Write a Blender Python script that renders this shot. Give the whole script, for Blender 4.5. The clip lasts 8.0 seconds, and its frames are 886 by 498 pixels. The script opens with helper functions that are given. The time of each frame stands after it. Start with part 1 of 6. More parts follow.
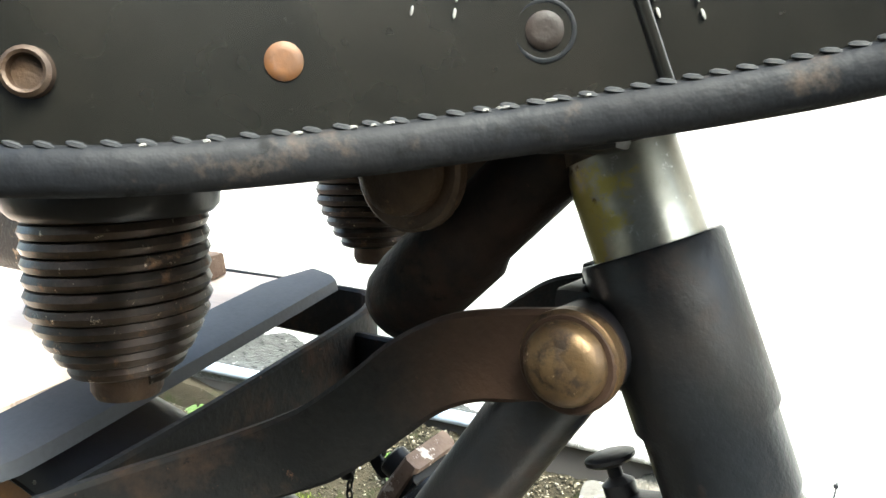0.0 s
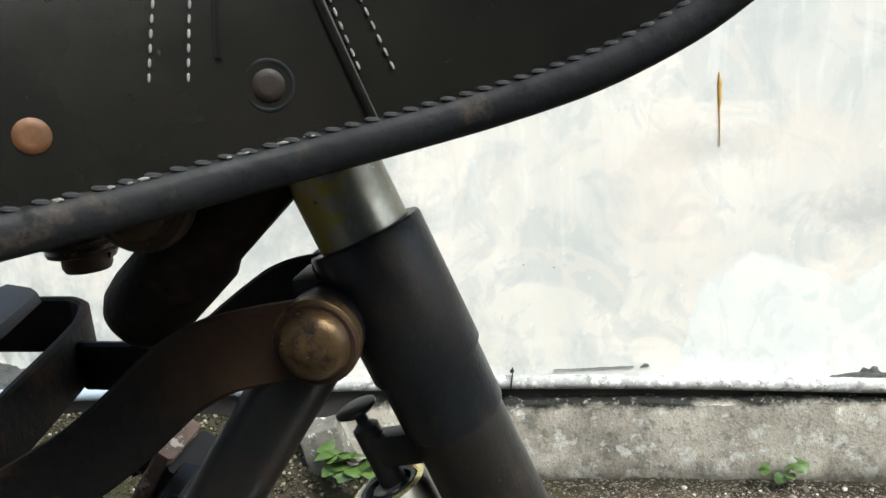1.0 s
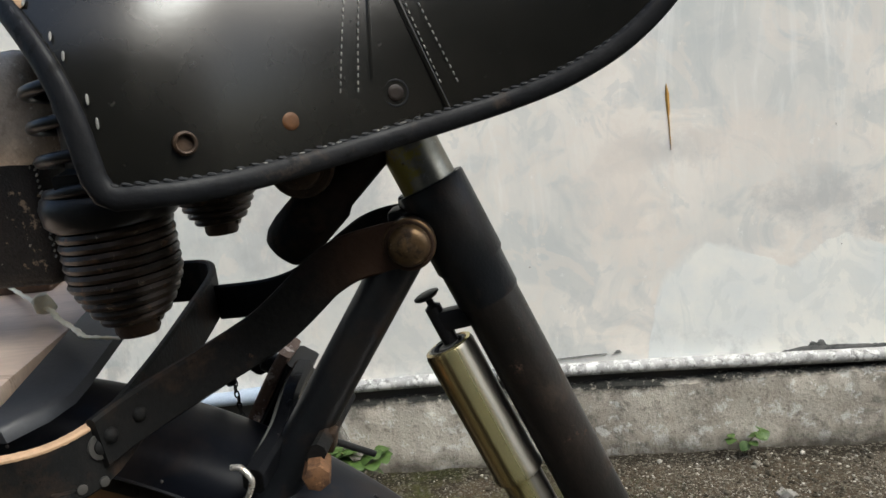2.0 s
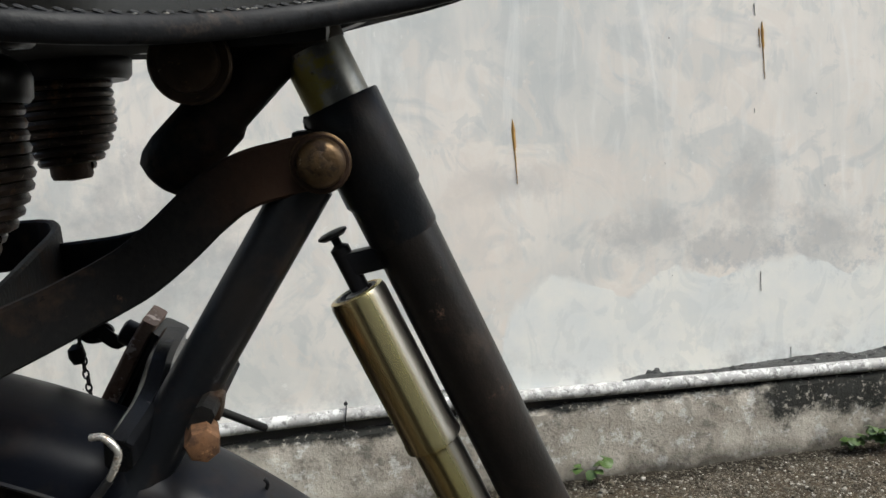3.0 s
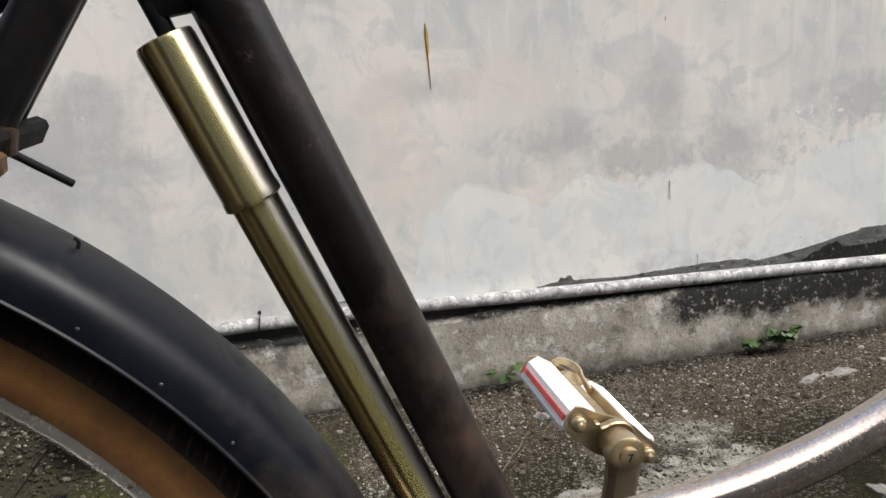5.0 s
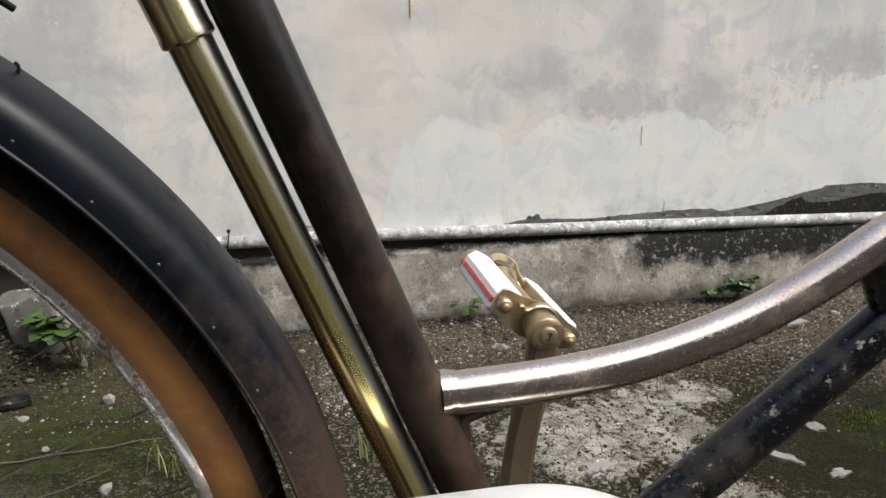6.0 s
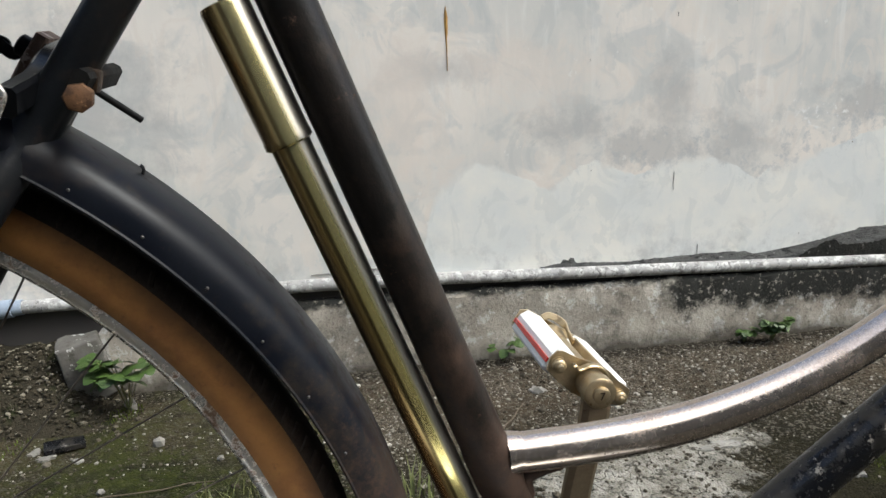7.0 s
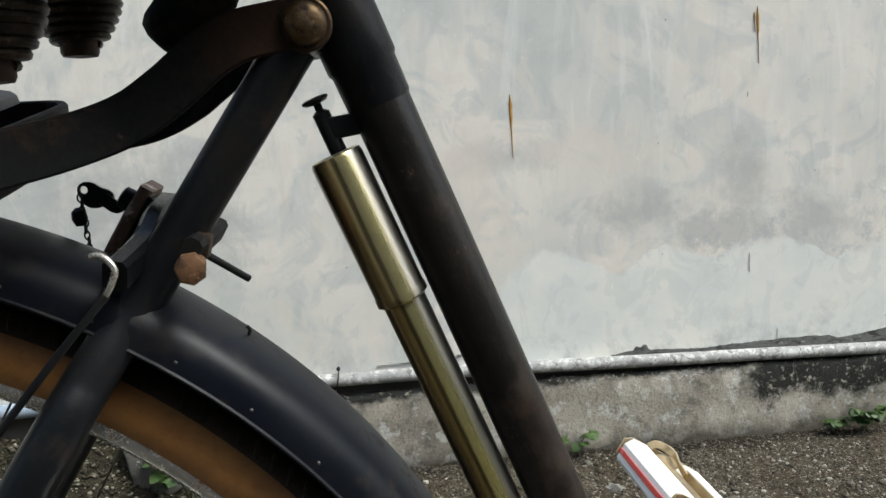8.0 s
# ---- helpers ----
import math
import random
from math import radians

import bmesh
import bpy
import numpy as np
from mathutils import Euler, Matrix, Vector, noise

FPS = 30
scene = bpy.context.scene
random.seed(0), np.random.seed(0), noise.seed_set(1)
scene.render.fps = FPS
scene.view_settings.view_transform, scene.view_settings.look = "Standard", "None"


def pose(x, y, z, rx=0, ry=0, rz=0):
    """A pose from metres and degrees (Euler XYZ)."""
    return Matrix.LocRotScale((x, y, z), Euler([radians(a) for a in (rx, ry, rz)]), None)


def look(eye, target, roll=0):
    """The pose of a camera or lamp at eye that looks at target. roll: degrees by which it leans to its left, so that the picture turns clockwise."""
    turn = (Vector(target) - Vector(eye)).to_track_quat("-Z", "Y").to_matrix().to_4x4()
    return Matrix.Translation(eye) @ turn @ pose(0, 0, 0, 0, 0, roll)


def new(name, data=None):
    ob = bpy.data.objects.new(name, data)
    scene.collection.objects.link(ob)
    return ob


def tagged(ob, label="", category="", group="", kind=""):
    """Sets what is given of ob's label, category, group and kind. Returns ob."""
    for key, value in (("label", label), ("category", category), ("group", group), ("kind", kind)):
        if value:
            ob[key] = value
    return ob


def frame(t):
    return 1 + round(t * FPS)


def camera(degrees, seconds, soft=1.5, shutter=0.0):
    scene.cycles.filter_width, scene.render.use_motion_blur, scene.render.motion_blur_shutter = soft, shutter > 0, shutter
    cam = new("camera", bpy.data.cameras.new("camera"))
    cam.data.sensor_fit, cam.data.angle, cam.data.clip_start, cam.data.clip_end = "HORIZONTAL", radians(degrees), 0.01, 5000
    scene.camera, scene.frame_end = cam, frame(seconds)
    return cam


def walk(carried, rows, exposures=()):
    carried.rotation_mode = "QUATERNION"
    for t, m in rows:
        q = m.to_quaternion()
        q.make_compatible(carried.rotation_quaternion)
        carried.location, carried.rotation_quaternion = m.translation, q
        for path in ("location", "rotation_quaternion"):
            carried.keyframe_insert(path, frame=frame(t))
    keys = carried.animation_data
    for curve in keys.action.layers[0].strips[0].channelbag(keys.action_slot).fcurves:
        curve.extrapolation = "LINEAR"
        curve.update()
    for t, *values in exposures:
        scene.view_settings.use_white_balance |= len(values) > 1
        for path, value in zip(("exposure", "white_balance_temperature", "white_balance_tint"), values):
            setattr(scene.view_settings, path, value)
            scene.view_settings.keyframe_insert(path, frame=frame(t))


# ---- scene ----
cam = camera(59.6, 8.0)
PATH = [
    (0, (0.2384, -0.2002, 0.8634), (-0.8417, 1.4557, 0.5611), -0.36),
    (0.2, (0.2535, -0.2018, 0.8685), (-0.775, 1.485, 0.556), -1.1),
    (0.5, (0.2535, -0.2045, 0.8818), (-0.5106, 1.6008, 0.4857), -2.18),
    (0.7, (0.2473, -0.2059, 0.8813), (-0.287, 1.6673, 0.4278), -2.82),
    (1, (0.2374, -0.2304, 0.8834), (-0.0793, 1.6829, 0.3947), -4.73),
    (1.2, (0.232, -0.262, 0.864), (-0.085, 1.649, 0.367), -6.5),
    (2.3, (0.223, -0.395, 0.889), (0.061, 1.564, 0.52), -7.2),
    (2.4, (0.2077, -0.3898, 0.8736), (0.087, 1.5748, 0.5277), -6.85),
    (2.5, (0.199, -0.383, 0.865), (0.119, 1.586, 0.523), -6.1),
    (2.6, (0.189, -0.382, 0.8595), (0.1706, 1.5894, 0.5205), -4.95),
    (2.7, (0.184, -0.381, 0.845), (0.239, 1.59, 0.509), -3.8),
    (2.8, (0.183, -0.367, 0.836), (0.306, 1.6, 0.496), -3.0),
    (3, (0.184, -0.35, 0.826), (0.391, 1.611, 0.494), -4.8),
    (3.2, (0.1832, -0.334, 0.8232), (0.4306, 1.6146, 0.501), -6.3),
    (3.5, (0.175, -0.336, 0.825), (0.436, 1.622, 0.509), -7.4),
    (4, (0.177, -0.331, 0.822), (0.451, 1.627, 0.519), -7.9),
    (4.5, (0.202, -0.343, 0.786), (0.511, 1.6, 0.425), -6.1),
    (4.7, (0.214, -0.346, 0.764), (0.547, 1.579, 0.337), -5.5),
    (5, (0.227, -0.37, 0.739), (0.575, 1.541, 0.262), -4.3),
    (5.2, (0.237, -0.383, 0.722), (0.597, 1.512, 0.194), -3.2),
    (6.3, (0.248, -0.427, 0.695), (0.634, 1.44, 0.091), -0.0),
    (6.5, (0.245, -0.438, 0.693), (0.634, 1.426, 0.081), 0.4),
    (6.8, (0.231, -0.44, 0.713), (0.601, 1.438, 0.134), -0.0),
    (7, (0.218, -0.44, 0.732), (0.538, 1.468, 0.223), -1.5),
    (7.2, (0.209, -0.44, 0.747), (0.458, 1.49, 0.287), -2.6),
    (7.5, (0.199, -0.412, 0.764), (0.447, 1.537, 0.39), -2.7),
    (7.8, (0.193, -0.399, 0.778), (0.403, 1.564, 0.454), -4.0),
    (8, (0.19, -0.394, 0.77), (0.393, 1.567, 0.438), -3.1),
]
EXPOSURES = [(t, e + 1.62, kelvin, tint) for t, e, kelvin, tint in ((0, 1.45, 6100, -3), (0.3, 0.9, 6100, -3), (0.6, 0.4, 6080, -3), (0.9, 0.02, 5980, -1), (1.2, -0.25, 5980, 0), (2.3, -0.74, 6150, 4), (2.6, -0.63, 6130, 4), (2.9, -0.72, 6080, 4), (3.6, -0.80, 5950, 2), (4.4, -0.84, 6080, 5), (5.2, -0.82, 6150, 7), (6.5, -0.82, 6150, 6), (7.2, -0.84, 5980, 3), (8, -0.88, 5950, 1))]
walk(cam, [(t, look(eye, target, roll)) for t, eye, target, roll in PATH], EXPOSURES)

# ---- light: bright hazy sky and a soft sun ----
SUN_EL, SUN_AZ = radians(56), radians(120)
world = bpy.data.worlds.new("sky")
scene.world = world
world.use_nodes = True
wn = world.node_tree
sky = wn.nodes.new("ShaderNodeTexSky")
sky.sky_type, sky.sun_disc = "NISHITA", False
sky.sun_elevation, sky.sun_rotation = SUN_EL, SUN_AZ
sky.air_density, sky.dust_density, sky.ozone_density = 1.0, 6.0, 0.4
wn.links.new(sky.outputs[0], wn.nodes["Background"].inputs[0])
wn.nodes["Background"].inputs[1].default_value = 0.15
sun_data = bpy.data.lights.new("sun", "SUN")
sun_data.energy, sun_data.angle, sun_data.color = 1.25, radians(24), (0.985, 1.0, 0.98)
sun = new("sun", sun_data)
sun_way = Vector((math.sin(SUN_AZ) * math.cos(SUN_EL), math.cos(SUN_AZ) * math.cos(SUN_EL), math.sin(SUN_EL)))
sun.matrix_world = look(sun_way * 10, (0, 0, 0))

# ---- materials ----
def nodes_of(name):
    m = bpy.data.materials.new(name)
    m.use_nodes = True
    nt = m.node_tree
    return m, nt, nt.nodes["Principled BSDF"]


def put(nt, kind, **inputs):
    n = nt.nodes.new(kind)
    for k, v in inputs.items():
        n.inputs[k.replace("_", " ")].default_value = v
    return n


def noise_tex(nt, co, scale, detail=4.0, rough=0.6):
    n = put(nt, "ShaderNodeTexNoise", Scale=scale, Detail=detail, Roughness=rough)
    nt.links.new(co, n.inputs["Vector"])
    return n.outputs["Fac"]


def ramp(nt, fac, lo, hi):
    n = put(nt, "ShaderNodeMapRange")
    n.inputs[1].default_value, n.inputs[2].default_value = lo, hi
    nt.links.new(fac, n.inputs[0])
    return n.outputs[0]


def mixc(nt, fac, a, b):
    n = nt.nodes.new("ShaderNodeMix")
    n.data_type = "RGBA"
    for s, v in ((0, fac), (6, a), (7, b)):
        if isinstance(v, (tuple, float, int)):
            n.inputs[s].default_value = (*v, 1.0) if isinstance(v, tuple) else v
        else:
            nt.links.new(v, n.inputs[s])
    return n.outputs[2]


def calc(nt, op, a, b=0.0, c=0.0):
    n = nt.nodes.new("ShaderNodeMath")
    n.operation = op
    for s, v in enumerate((a, b, c)):
        if isinstance(v, (float, int)):
            n.inputs[s].default_value = v
        else:
            nt.links.new(v, n.inputs[s])
    return n.outputs[0]


def bump(nt, bsdf, height, strength, distance):
    n = put(nt, "ShaderNodeBump", Strength=strength, Distance=distance)
    nt.links.new(height, n.inputs["Height"])
    nt.links.new(n.outputs[0], bsdf.inputs["Normal"])
    return n


def surface(name, c1, c2, scale=20.0, rough=(0.4, 0.6), metal=0.0, spots=None, grain=300.0, relief=0.3, depth=0.0005, stretch=None, spec=0.5):
    """Two-scale surface: broad tone c1 to c2, spots (colour, scale, from, to) of wear, fine grain relief."""
    m, nt, b = nodes_of(name)
    co = nt.nodes.new("ShaderNodeTexCoord").outputs["Object"]
    if stretch:
        mp = nt.nodes.new("ShaderNodeMapping")
        mp.inputs["Scale"].default_value = stretch
        nt.links.new(co, mp.inputs["Vector"])
        co = mp.outputs[0]
    broad = noise_tex(nt, co, scale)
    fine = noise_tex(nt, co, grain, 3.0)
    col = mixc(nt, ramp(nt, broad, 0.35, 0.65), c1, c2)
    col = mixc(nt, ramp(nt, fine, 0.3, 0.9), col, tuple(v * 0.7 for v in c1))
    r = ramp(nt, broad, 0.3, 0.7)
    r = calc(nt, "MULTIPLY_ADD", r, rough[1] - rough[0], rough[0])
    b.inputs["Metallic"].default_value = metal
    for spot in spots or ():
        sc, ss, lo, hi, srough, smetal = spot
        mask = ramp(nt, noise_tex(nt, co, ss, 6.0, 0.7), lo, hi)
        col = mixc(nt, mask, col, sc)
        r = calc(nt, "ADD", calc(nt, "MULTIPLY", r, calc(nt, "SUBTRACT", 1.0, mask)), calc(nt, "MULTIPLY", mask, srough))
        if metal != smetal:
            old = b.inputs["Metallic"]
            nt.links.new(calc(nt, "MULTIPLY_ADD", mask, smetal - metal, metal), old)
    nt.links.new(col, b.inputs["Base Color"])
    nt.links.new(r, b.inputs["Roughness"])
    b.inputs["Specular IOR Level"].default_value = spec
    bump(nt, b, calc(nt, "ADD", fine, calc(nt, "MULTIPLY", broad, 1.5)), relief, depth)
    return m


RUST = (0.16, 0.065, 0.03)
M_FRAME = surface("frame_paint", (0.009, 0.0102, 0.0125), (0.0145, 0.015, 0.016), 25, (0.28, 0.4), 0.05, [((0.036, 0.025, 0.019), 42, 0.56, 0.74, 0.75, 0.0), ((0.022, 0.018, 0.015), 9, 0.5, 0.72, 0.5, 0.1), (RUST, 95, 0.68, 0.74, 0.8, 0.0)], 380, 0.35, 0.0005, spec=0.24)
M_SEAT = surface("seat_tube_paint", (0.0095, 0.0085, 0.0078), (0.018, 0.013, 0.0105), 25, (0.31, 0.45), 0.05, [((0.038, 0.026, 0.018), 34, 0.52, 0.72, 0.7, 0.0), ((0.085, 0.05, 0.033), 120, 0.64, 0.72, 0.8, 0.0)], 380, 0.35, 0.0005, spec=0.30)
M_TOP = surface("bronze_paint", (0.55, 0.465, 0.40), (0.64, 0.565, 0.50), 18, (0.14, 0.20), 0.92, [(RUST, 90, 0.66, 0.74, 0.7, 0.0), ((0.24, 0.20, 0.17), 320, 0.57, 0.67, 0.45, 0.5), ((0.30, 0.24, 0.20), 26, 0.56, 0.74, 0.36, 0.6)], 600, 0.18, 0.0003)
M_NAVY = surface("navy_paint", (0.0062, 0.0068, 0.0088), (0.011, 0.0112, 0.0115), 20, (0.14, 0.24), 0.05, [((0.030, 0.026, 0.021), 18, 0.48, 0.64, 0.6, 0.0), ((0.22, 0.2, 0.175), 95, 0.61, 0.645, 0.7, 0.1), ((0.06, 0.055, 0.05), 240, 0.58, 0.66, 0.6, 0.1)], 400, 0.25, 0.0004, spec=0.36)
M_DARK = surface("dark_steel", (0.009, 0.009, 0.011), (0.016, 0.015, 0.014), 30, (0.35, 0.55), 0.1, [(RUST, 70, 0.66, 0.76, 0.8, 0.0)], 500, 0.25, 0.0003, spec=0.35)
M_STRIP = surface("worn_strip_steel", (0.0075, 0.008, 0.0085), (0.0125, 0.0115, 0.0105), 28, (0.55, 0.72), 0.0, [((0.042, 0.026, 0.017), 30, 0.50, 0.70, 0.8, 0.1), ((0.004, 0.004, 0.004), 110, 0.60, 0.66, 0.6, 0.1), ((0.09, 0.05, 0.03), 150, 0.67, 0.72, 0.8, 0.0)], 350, 0.5, 0.0007, spec=0.13)
M_FENDER = surface("fender_paint", (0.0040, 0.0053, 0.0096), (0.0066, 0.0079, 0.0120), 14, (0.36, 0.5), 0.0, [((0.045, 0.034, 0.026), 5, 0.55, 0.75, 0.7, 0.0), ((0.02, 0.017, 0.014), 60, 0.58, 0.75, 0.6, 0.0)], 700, 0.12, 0.0002, spec=0.18)
M_LEATHER = surface("black_leather", (0.0050, 0.0050, 0.0042), (0.0075, 0.0070, 0.0055), 16, (0.21, 0.29), 0.0, [((0.014, 0.012, 0.009), 11, 0.45, 0.80, 0.31, 0.0), ((0.03, 0.026, 0.02), 170, 0.68, 0.76, 0.5, 0.0)], 420, 0.12, 0.0003, spec=0.48)
M_UNDER = surface("raw_leather_underside", (0.006, 0.0055, 0.005), (0.010, 0.0085, 0.007), 30, (0.85, 0.95), 0.0, None, 600, 0.4, 0.0006, spec=0.06)
M_BIND = surface("binding_leather", (0.0075, 0.0082, 0.0098), (0.0115, 0.0115, 0.0125), 40, (0.42, 0.58), 0.0, [((0.045, 0.034, 0.026), 60, 0.58, 0.72, 0.7, 0.0), ((0.004, 0.004, 0.004), 130, 0.58, 0.66, 0.7, 0.0)], 260, 0.4, 0.0007, spec=0.13)
M_EDGETHREAD = surface("grimy_thread", (0.009, 0.0100, 0.0125), (0.005, 0.0054, 0.0065), 60, (0.6, 0.75), 0.0, [((0.11, 0.10, 0.09), 45, 0.68, 0.73, 0.5, 0.0)], 1500, 0.4, 0.0002)
M_THREAD = surface("waxed_thread", (0.24, 0.23, 0.21), (0.12, 0.115, 0.11), 150, (0.5, 0.7), 0.0, None, 1500, 0.4, 0.0002)
M_COPPER = surface("copper_rivet", (0.12, 0.05, 0.015), (0.035, 0.018, 0.009), 160, (0.5, 0.65), 0.3, [((0.1, 0.05, 0.03), 200, 0.6, 0.7, 0.7, 0.2)], 700, 0.3, 0.0002)
M_RIVETB = surface("dull_brown_rivet", (0.018, 0.012, 0.009), (0.010, 0.008, 0.007), 150, (0.5, 0.65), 0.0, spec=0.25)
M_RUST = surface("rusty_iron", (0.058, 0.033, 0.017), (0.024, 0.015, 0.010), 110, (0.4, 0.7), 0.45, [((0.15, 0.09, 0.05), 170, 0.60, 0.70, 0.8, 0.1), ((0.36, 0.31, 0.26), 260, 0.66, 0.70, 0.5, 0.4)], 600, 0.5, 0.0005)
M_BOLT = surface("worn_bolt_head", (0.15, 0.095, 0.045), (0.065, 0.042, 0.024), 160, (0.34, 0.5), 0.7, [((0.03, 0.02, 0.014), 120, 0.52, 0.62, 0.7, 0.2), ((0.48, 0.38, 0.26), 300, 0.66, 0.71, 0.35, 0.8)], 500, 0.4, 0.0004)
# the palest specks are the coils' highlights, painted in beside the rust
M_SPRING = surface("spring_wire", (0.018, 0.0135, 0.010), (0.048, 0.031, 0.021), 90, (0.28, 0.48), 0.6, [((0.15, 0.085, 0.05), 130, 0.58, 0.68, 0.6, 0.35), ((0.50, 0.42, 0.34), 300, 0.63, 0.68, 0.25, 0.9)], 700, 0.3, 0.0003)
M_NUT = surface("orange_rusty_nut", (0.155, 0.078, 0.036), (0.085, 0.046, 0.025), 120, (0.55, 0.75), 0.15, [((0.06, 0.032, 0.018), 140, 0.52, 0.62, 0.8, 0.0), ((0.28, 0.16, 0.08), 220, 0.62, 0.70, 0.7, 0.0)], 500, 0.5, 0.0005, spec=0.3)
M_ARM = surface("glossy_black_lock_arm", (0.0065, 0.007, 0.0085), (0.010, 0.0105, 0.012), 40, (0.16, 0.28), 0.0, [((0.05, 0.036, 0.026), 90, 0.66, 0.74, 0.7, 0.0)], 600, 0.2, 0.0002, spec=0.22)
M_BLACK = surface("black_enamel", (0.007, 0.007, 0.008), (0.011, 0.0105, 0.010), 40, (0.28, 0.42), 0.0, None, 600, 0.2, 0.0002, spec=0.2)


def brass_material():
    """Yellow lacquer over nickel, with bands of reflected light and dark painted along it."""
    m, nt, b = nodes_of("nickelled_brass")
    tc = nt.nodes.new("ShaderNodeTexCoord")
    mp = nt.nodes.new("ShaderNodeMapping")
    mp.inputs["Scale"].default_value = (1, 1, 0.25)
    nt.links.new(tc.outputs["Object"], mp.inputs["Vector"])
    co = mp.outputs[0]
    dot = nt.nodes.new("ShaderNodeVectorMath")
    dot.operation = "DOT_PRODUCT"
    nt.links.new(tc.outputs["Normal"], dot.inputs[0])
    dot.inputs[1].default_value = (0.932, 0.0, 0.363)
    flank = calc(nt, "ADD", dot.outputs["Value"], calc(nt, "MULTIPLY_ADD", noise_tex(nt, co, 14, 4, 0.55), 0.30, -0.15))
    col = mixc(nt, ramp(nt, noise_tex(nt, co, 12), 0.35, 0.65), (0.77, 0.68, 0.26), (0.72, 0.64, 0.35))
    # reflections painted as bands: brown and a dark line on one flank, silver on the other
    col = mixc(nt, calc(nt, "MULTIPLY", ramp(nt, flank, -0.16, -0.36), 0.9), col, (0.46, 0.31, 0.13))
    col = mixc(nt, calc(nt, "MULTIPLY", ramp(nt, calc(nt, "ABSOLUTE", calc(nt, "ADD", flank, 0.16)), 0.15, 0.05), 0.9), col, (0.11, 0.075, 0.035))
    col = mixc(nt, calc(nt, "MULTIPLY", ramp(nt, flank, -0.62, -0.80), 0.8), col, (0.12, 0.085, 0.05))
    silver_band = ramp(nt, flank, 0.30, 0.56)
    col = mixc(nt, silver_band, col, (0.36, 0.34, 0.30))
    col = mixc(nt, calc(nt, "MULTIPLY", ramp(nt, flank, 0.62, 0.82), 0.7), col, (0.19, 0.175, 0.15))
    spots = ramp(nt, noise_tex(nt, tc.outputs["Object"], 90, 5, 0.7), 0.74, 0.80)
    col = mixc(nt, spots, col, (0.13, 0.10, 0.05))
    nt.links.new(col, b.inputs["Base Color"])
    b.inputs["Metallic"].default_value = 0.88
    nt.links.new(calc(nt, "ADD", calc(nt, "MULTIPLY_ADD", spots, 0.25, 0.23), calc(nt, "MULTIPLY", silver_band, 0.15)), b.inputs["Roughness"])
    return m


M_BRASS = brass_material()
M_POST = surface("seat_post_metal", (0.32, 0.305, 0.26), (0.20, 0.185, 0.145), 60, (0.28, 0.42), 1.0, [((0.10, 0.07, 0.04), 120, 0.64, 0.7, 0.6, 0.3), ((0.46, 0.44, 0.40), 260, 0.62, 0.68, 0.5, 0.8)], 700, 0.15, 0.0002)
M_CLAMPTUBE = surface("browned_clamp_steel", (0.030, 0.022, 0.014), (0.055, 0.038, 0.022), 60, (0.42, 0.6), 0.5, [((0.012, 0.010, 0.008), 90, 0.55, 0.66, 0.7, 0.1)], 500, 0.3, 0.0004, spec=0.35)
M_RIVET = surface("dull_rivet_steel", (0.11, 0.105, 0.1), (0.07, 0.066, 0.06), 80, (0.4, 0.55), 0.6)
M_CHROME = surface("dull_chrome", (0.80, 0.77, 0.71), (0.60, 0.55, 0.48), 40, (0.16, 0.28), 0.72, [((0.17, 0.11, 0.07), 110, 0.53, 0.62, 0.6, 0.2), ((0.88, 0.86, 0.82), 240, 0.60, 0.66, 0.25, 0.6)], 700, 0.1, 0.0002)
M_CASE = surface("chain_case_metal", (0.90, 0.89, 0.87), (0.83, 0.82, 0.80), 5, (0.27, 0.33), 0.45, [((0.45, 0.42, 0.38), 9, 0.55, 0.75, 0.4, 0.6)], 14, 0.02, 0.00005)
M_COVER = surface("dull_cover_plate", (0.62, 0.59, 0.54), (0.46, 0.43, 0.39), 22, (0.35, 0.5), 0.6, [((0.3, 0.26, 0.21), 60, 0.56, 0.7, 0.6, 0.3)], 300, 0.1, 0.0002)
M_SPOKE = surface("rusted_spoke_wire", (0.08, 0.065, 0.05), (0.14, 0.12, 0.1), 60, (0.45, 0.6), 0.5)
M_GUM = surface("gum_sidewall", (0.42, 0.195, 0.048), (0.33, 0.145, 0.036), 14, (0.55, 0.7), 0.0, [((0.20, 0.085, 0.026), 18, 0.44, 0.72, 0.8, 0.0), ((0.16, 0.075, 0.03), 120, 0.58, 0.78, 0.8, 0.0)], 500, 0.4, 0.0004)
M_TREAD = surface("tyre_rubber", (0.046, 0.034, 0.025), (0.078, 0.055, 0.038), 30, (0.75, 0.9), 0.0, [((0.045, 0.034, 0.026), 70, 0.6, 0.75, 0.9, 0.0)], 400, 0.5, 0.0006, spec=0.2)
M_WHITE = surface("white_pedal_rubber", (0.9, 0.885, 0.85), (0.84, 0.82, 0.77), 60, (0.4, 0.55), 0.0, None, 600, 0.15, 0.0002)
M_STRING = surface("yellowed_plastic_string", (0.85, 0.80, 0.66), (0.70, 0.62, 0.42), 90, (0.4, 0.55))
M_RED = surface("red_reflector_strip", (0.6, 0.05, 0.035), (0.48, 0.035, 0.03), 60, (0.2, 0.3), 0.0, None, 600, 0.1, 0.0002)
M_PEDBRASS = surface("gilt_pedal_steel", (0.64, 0.53, 0.35), (0.46, 0.35, 0.2), 60, (0.3, 0.45), 0.9, [((0.2, 0.11, 0.05), 150, 0.6, 0.72, 0.7, 0.2)], 700, 0.2, 0.0002)
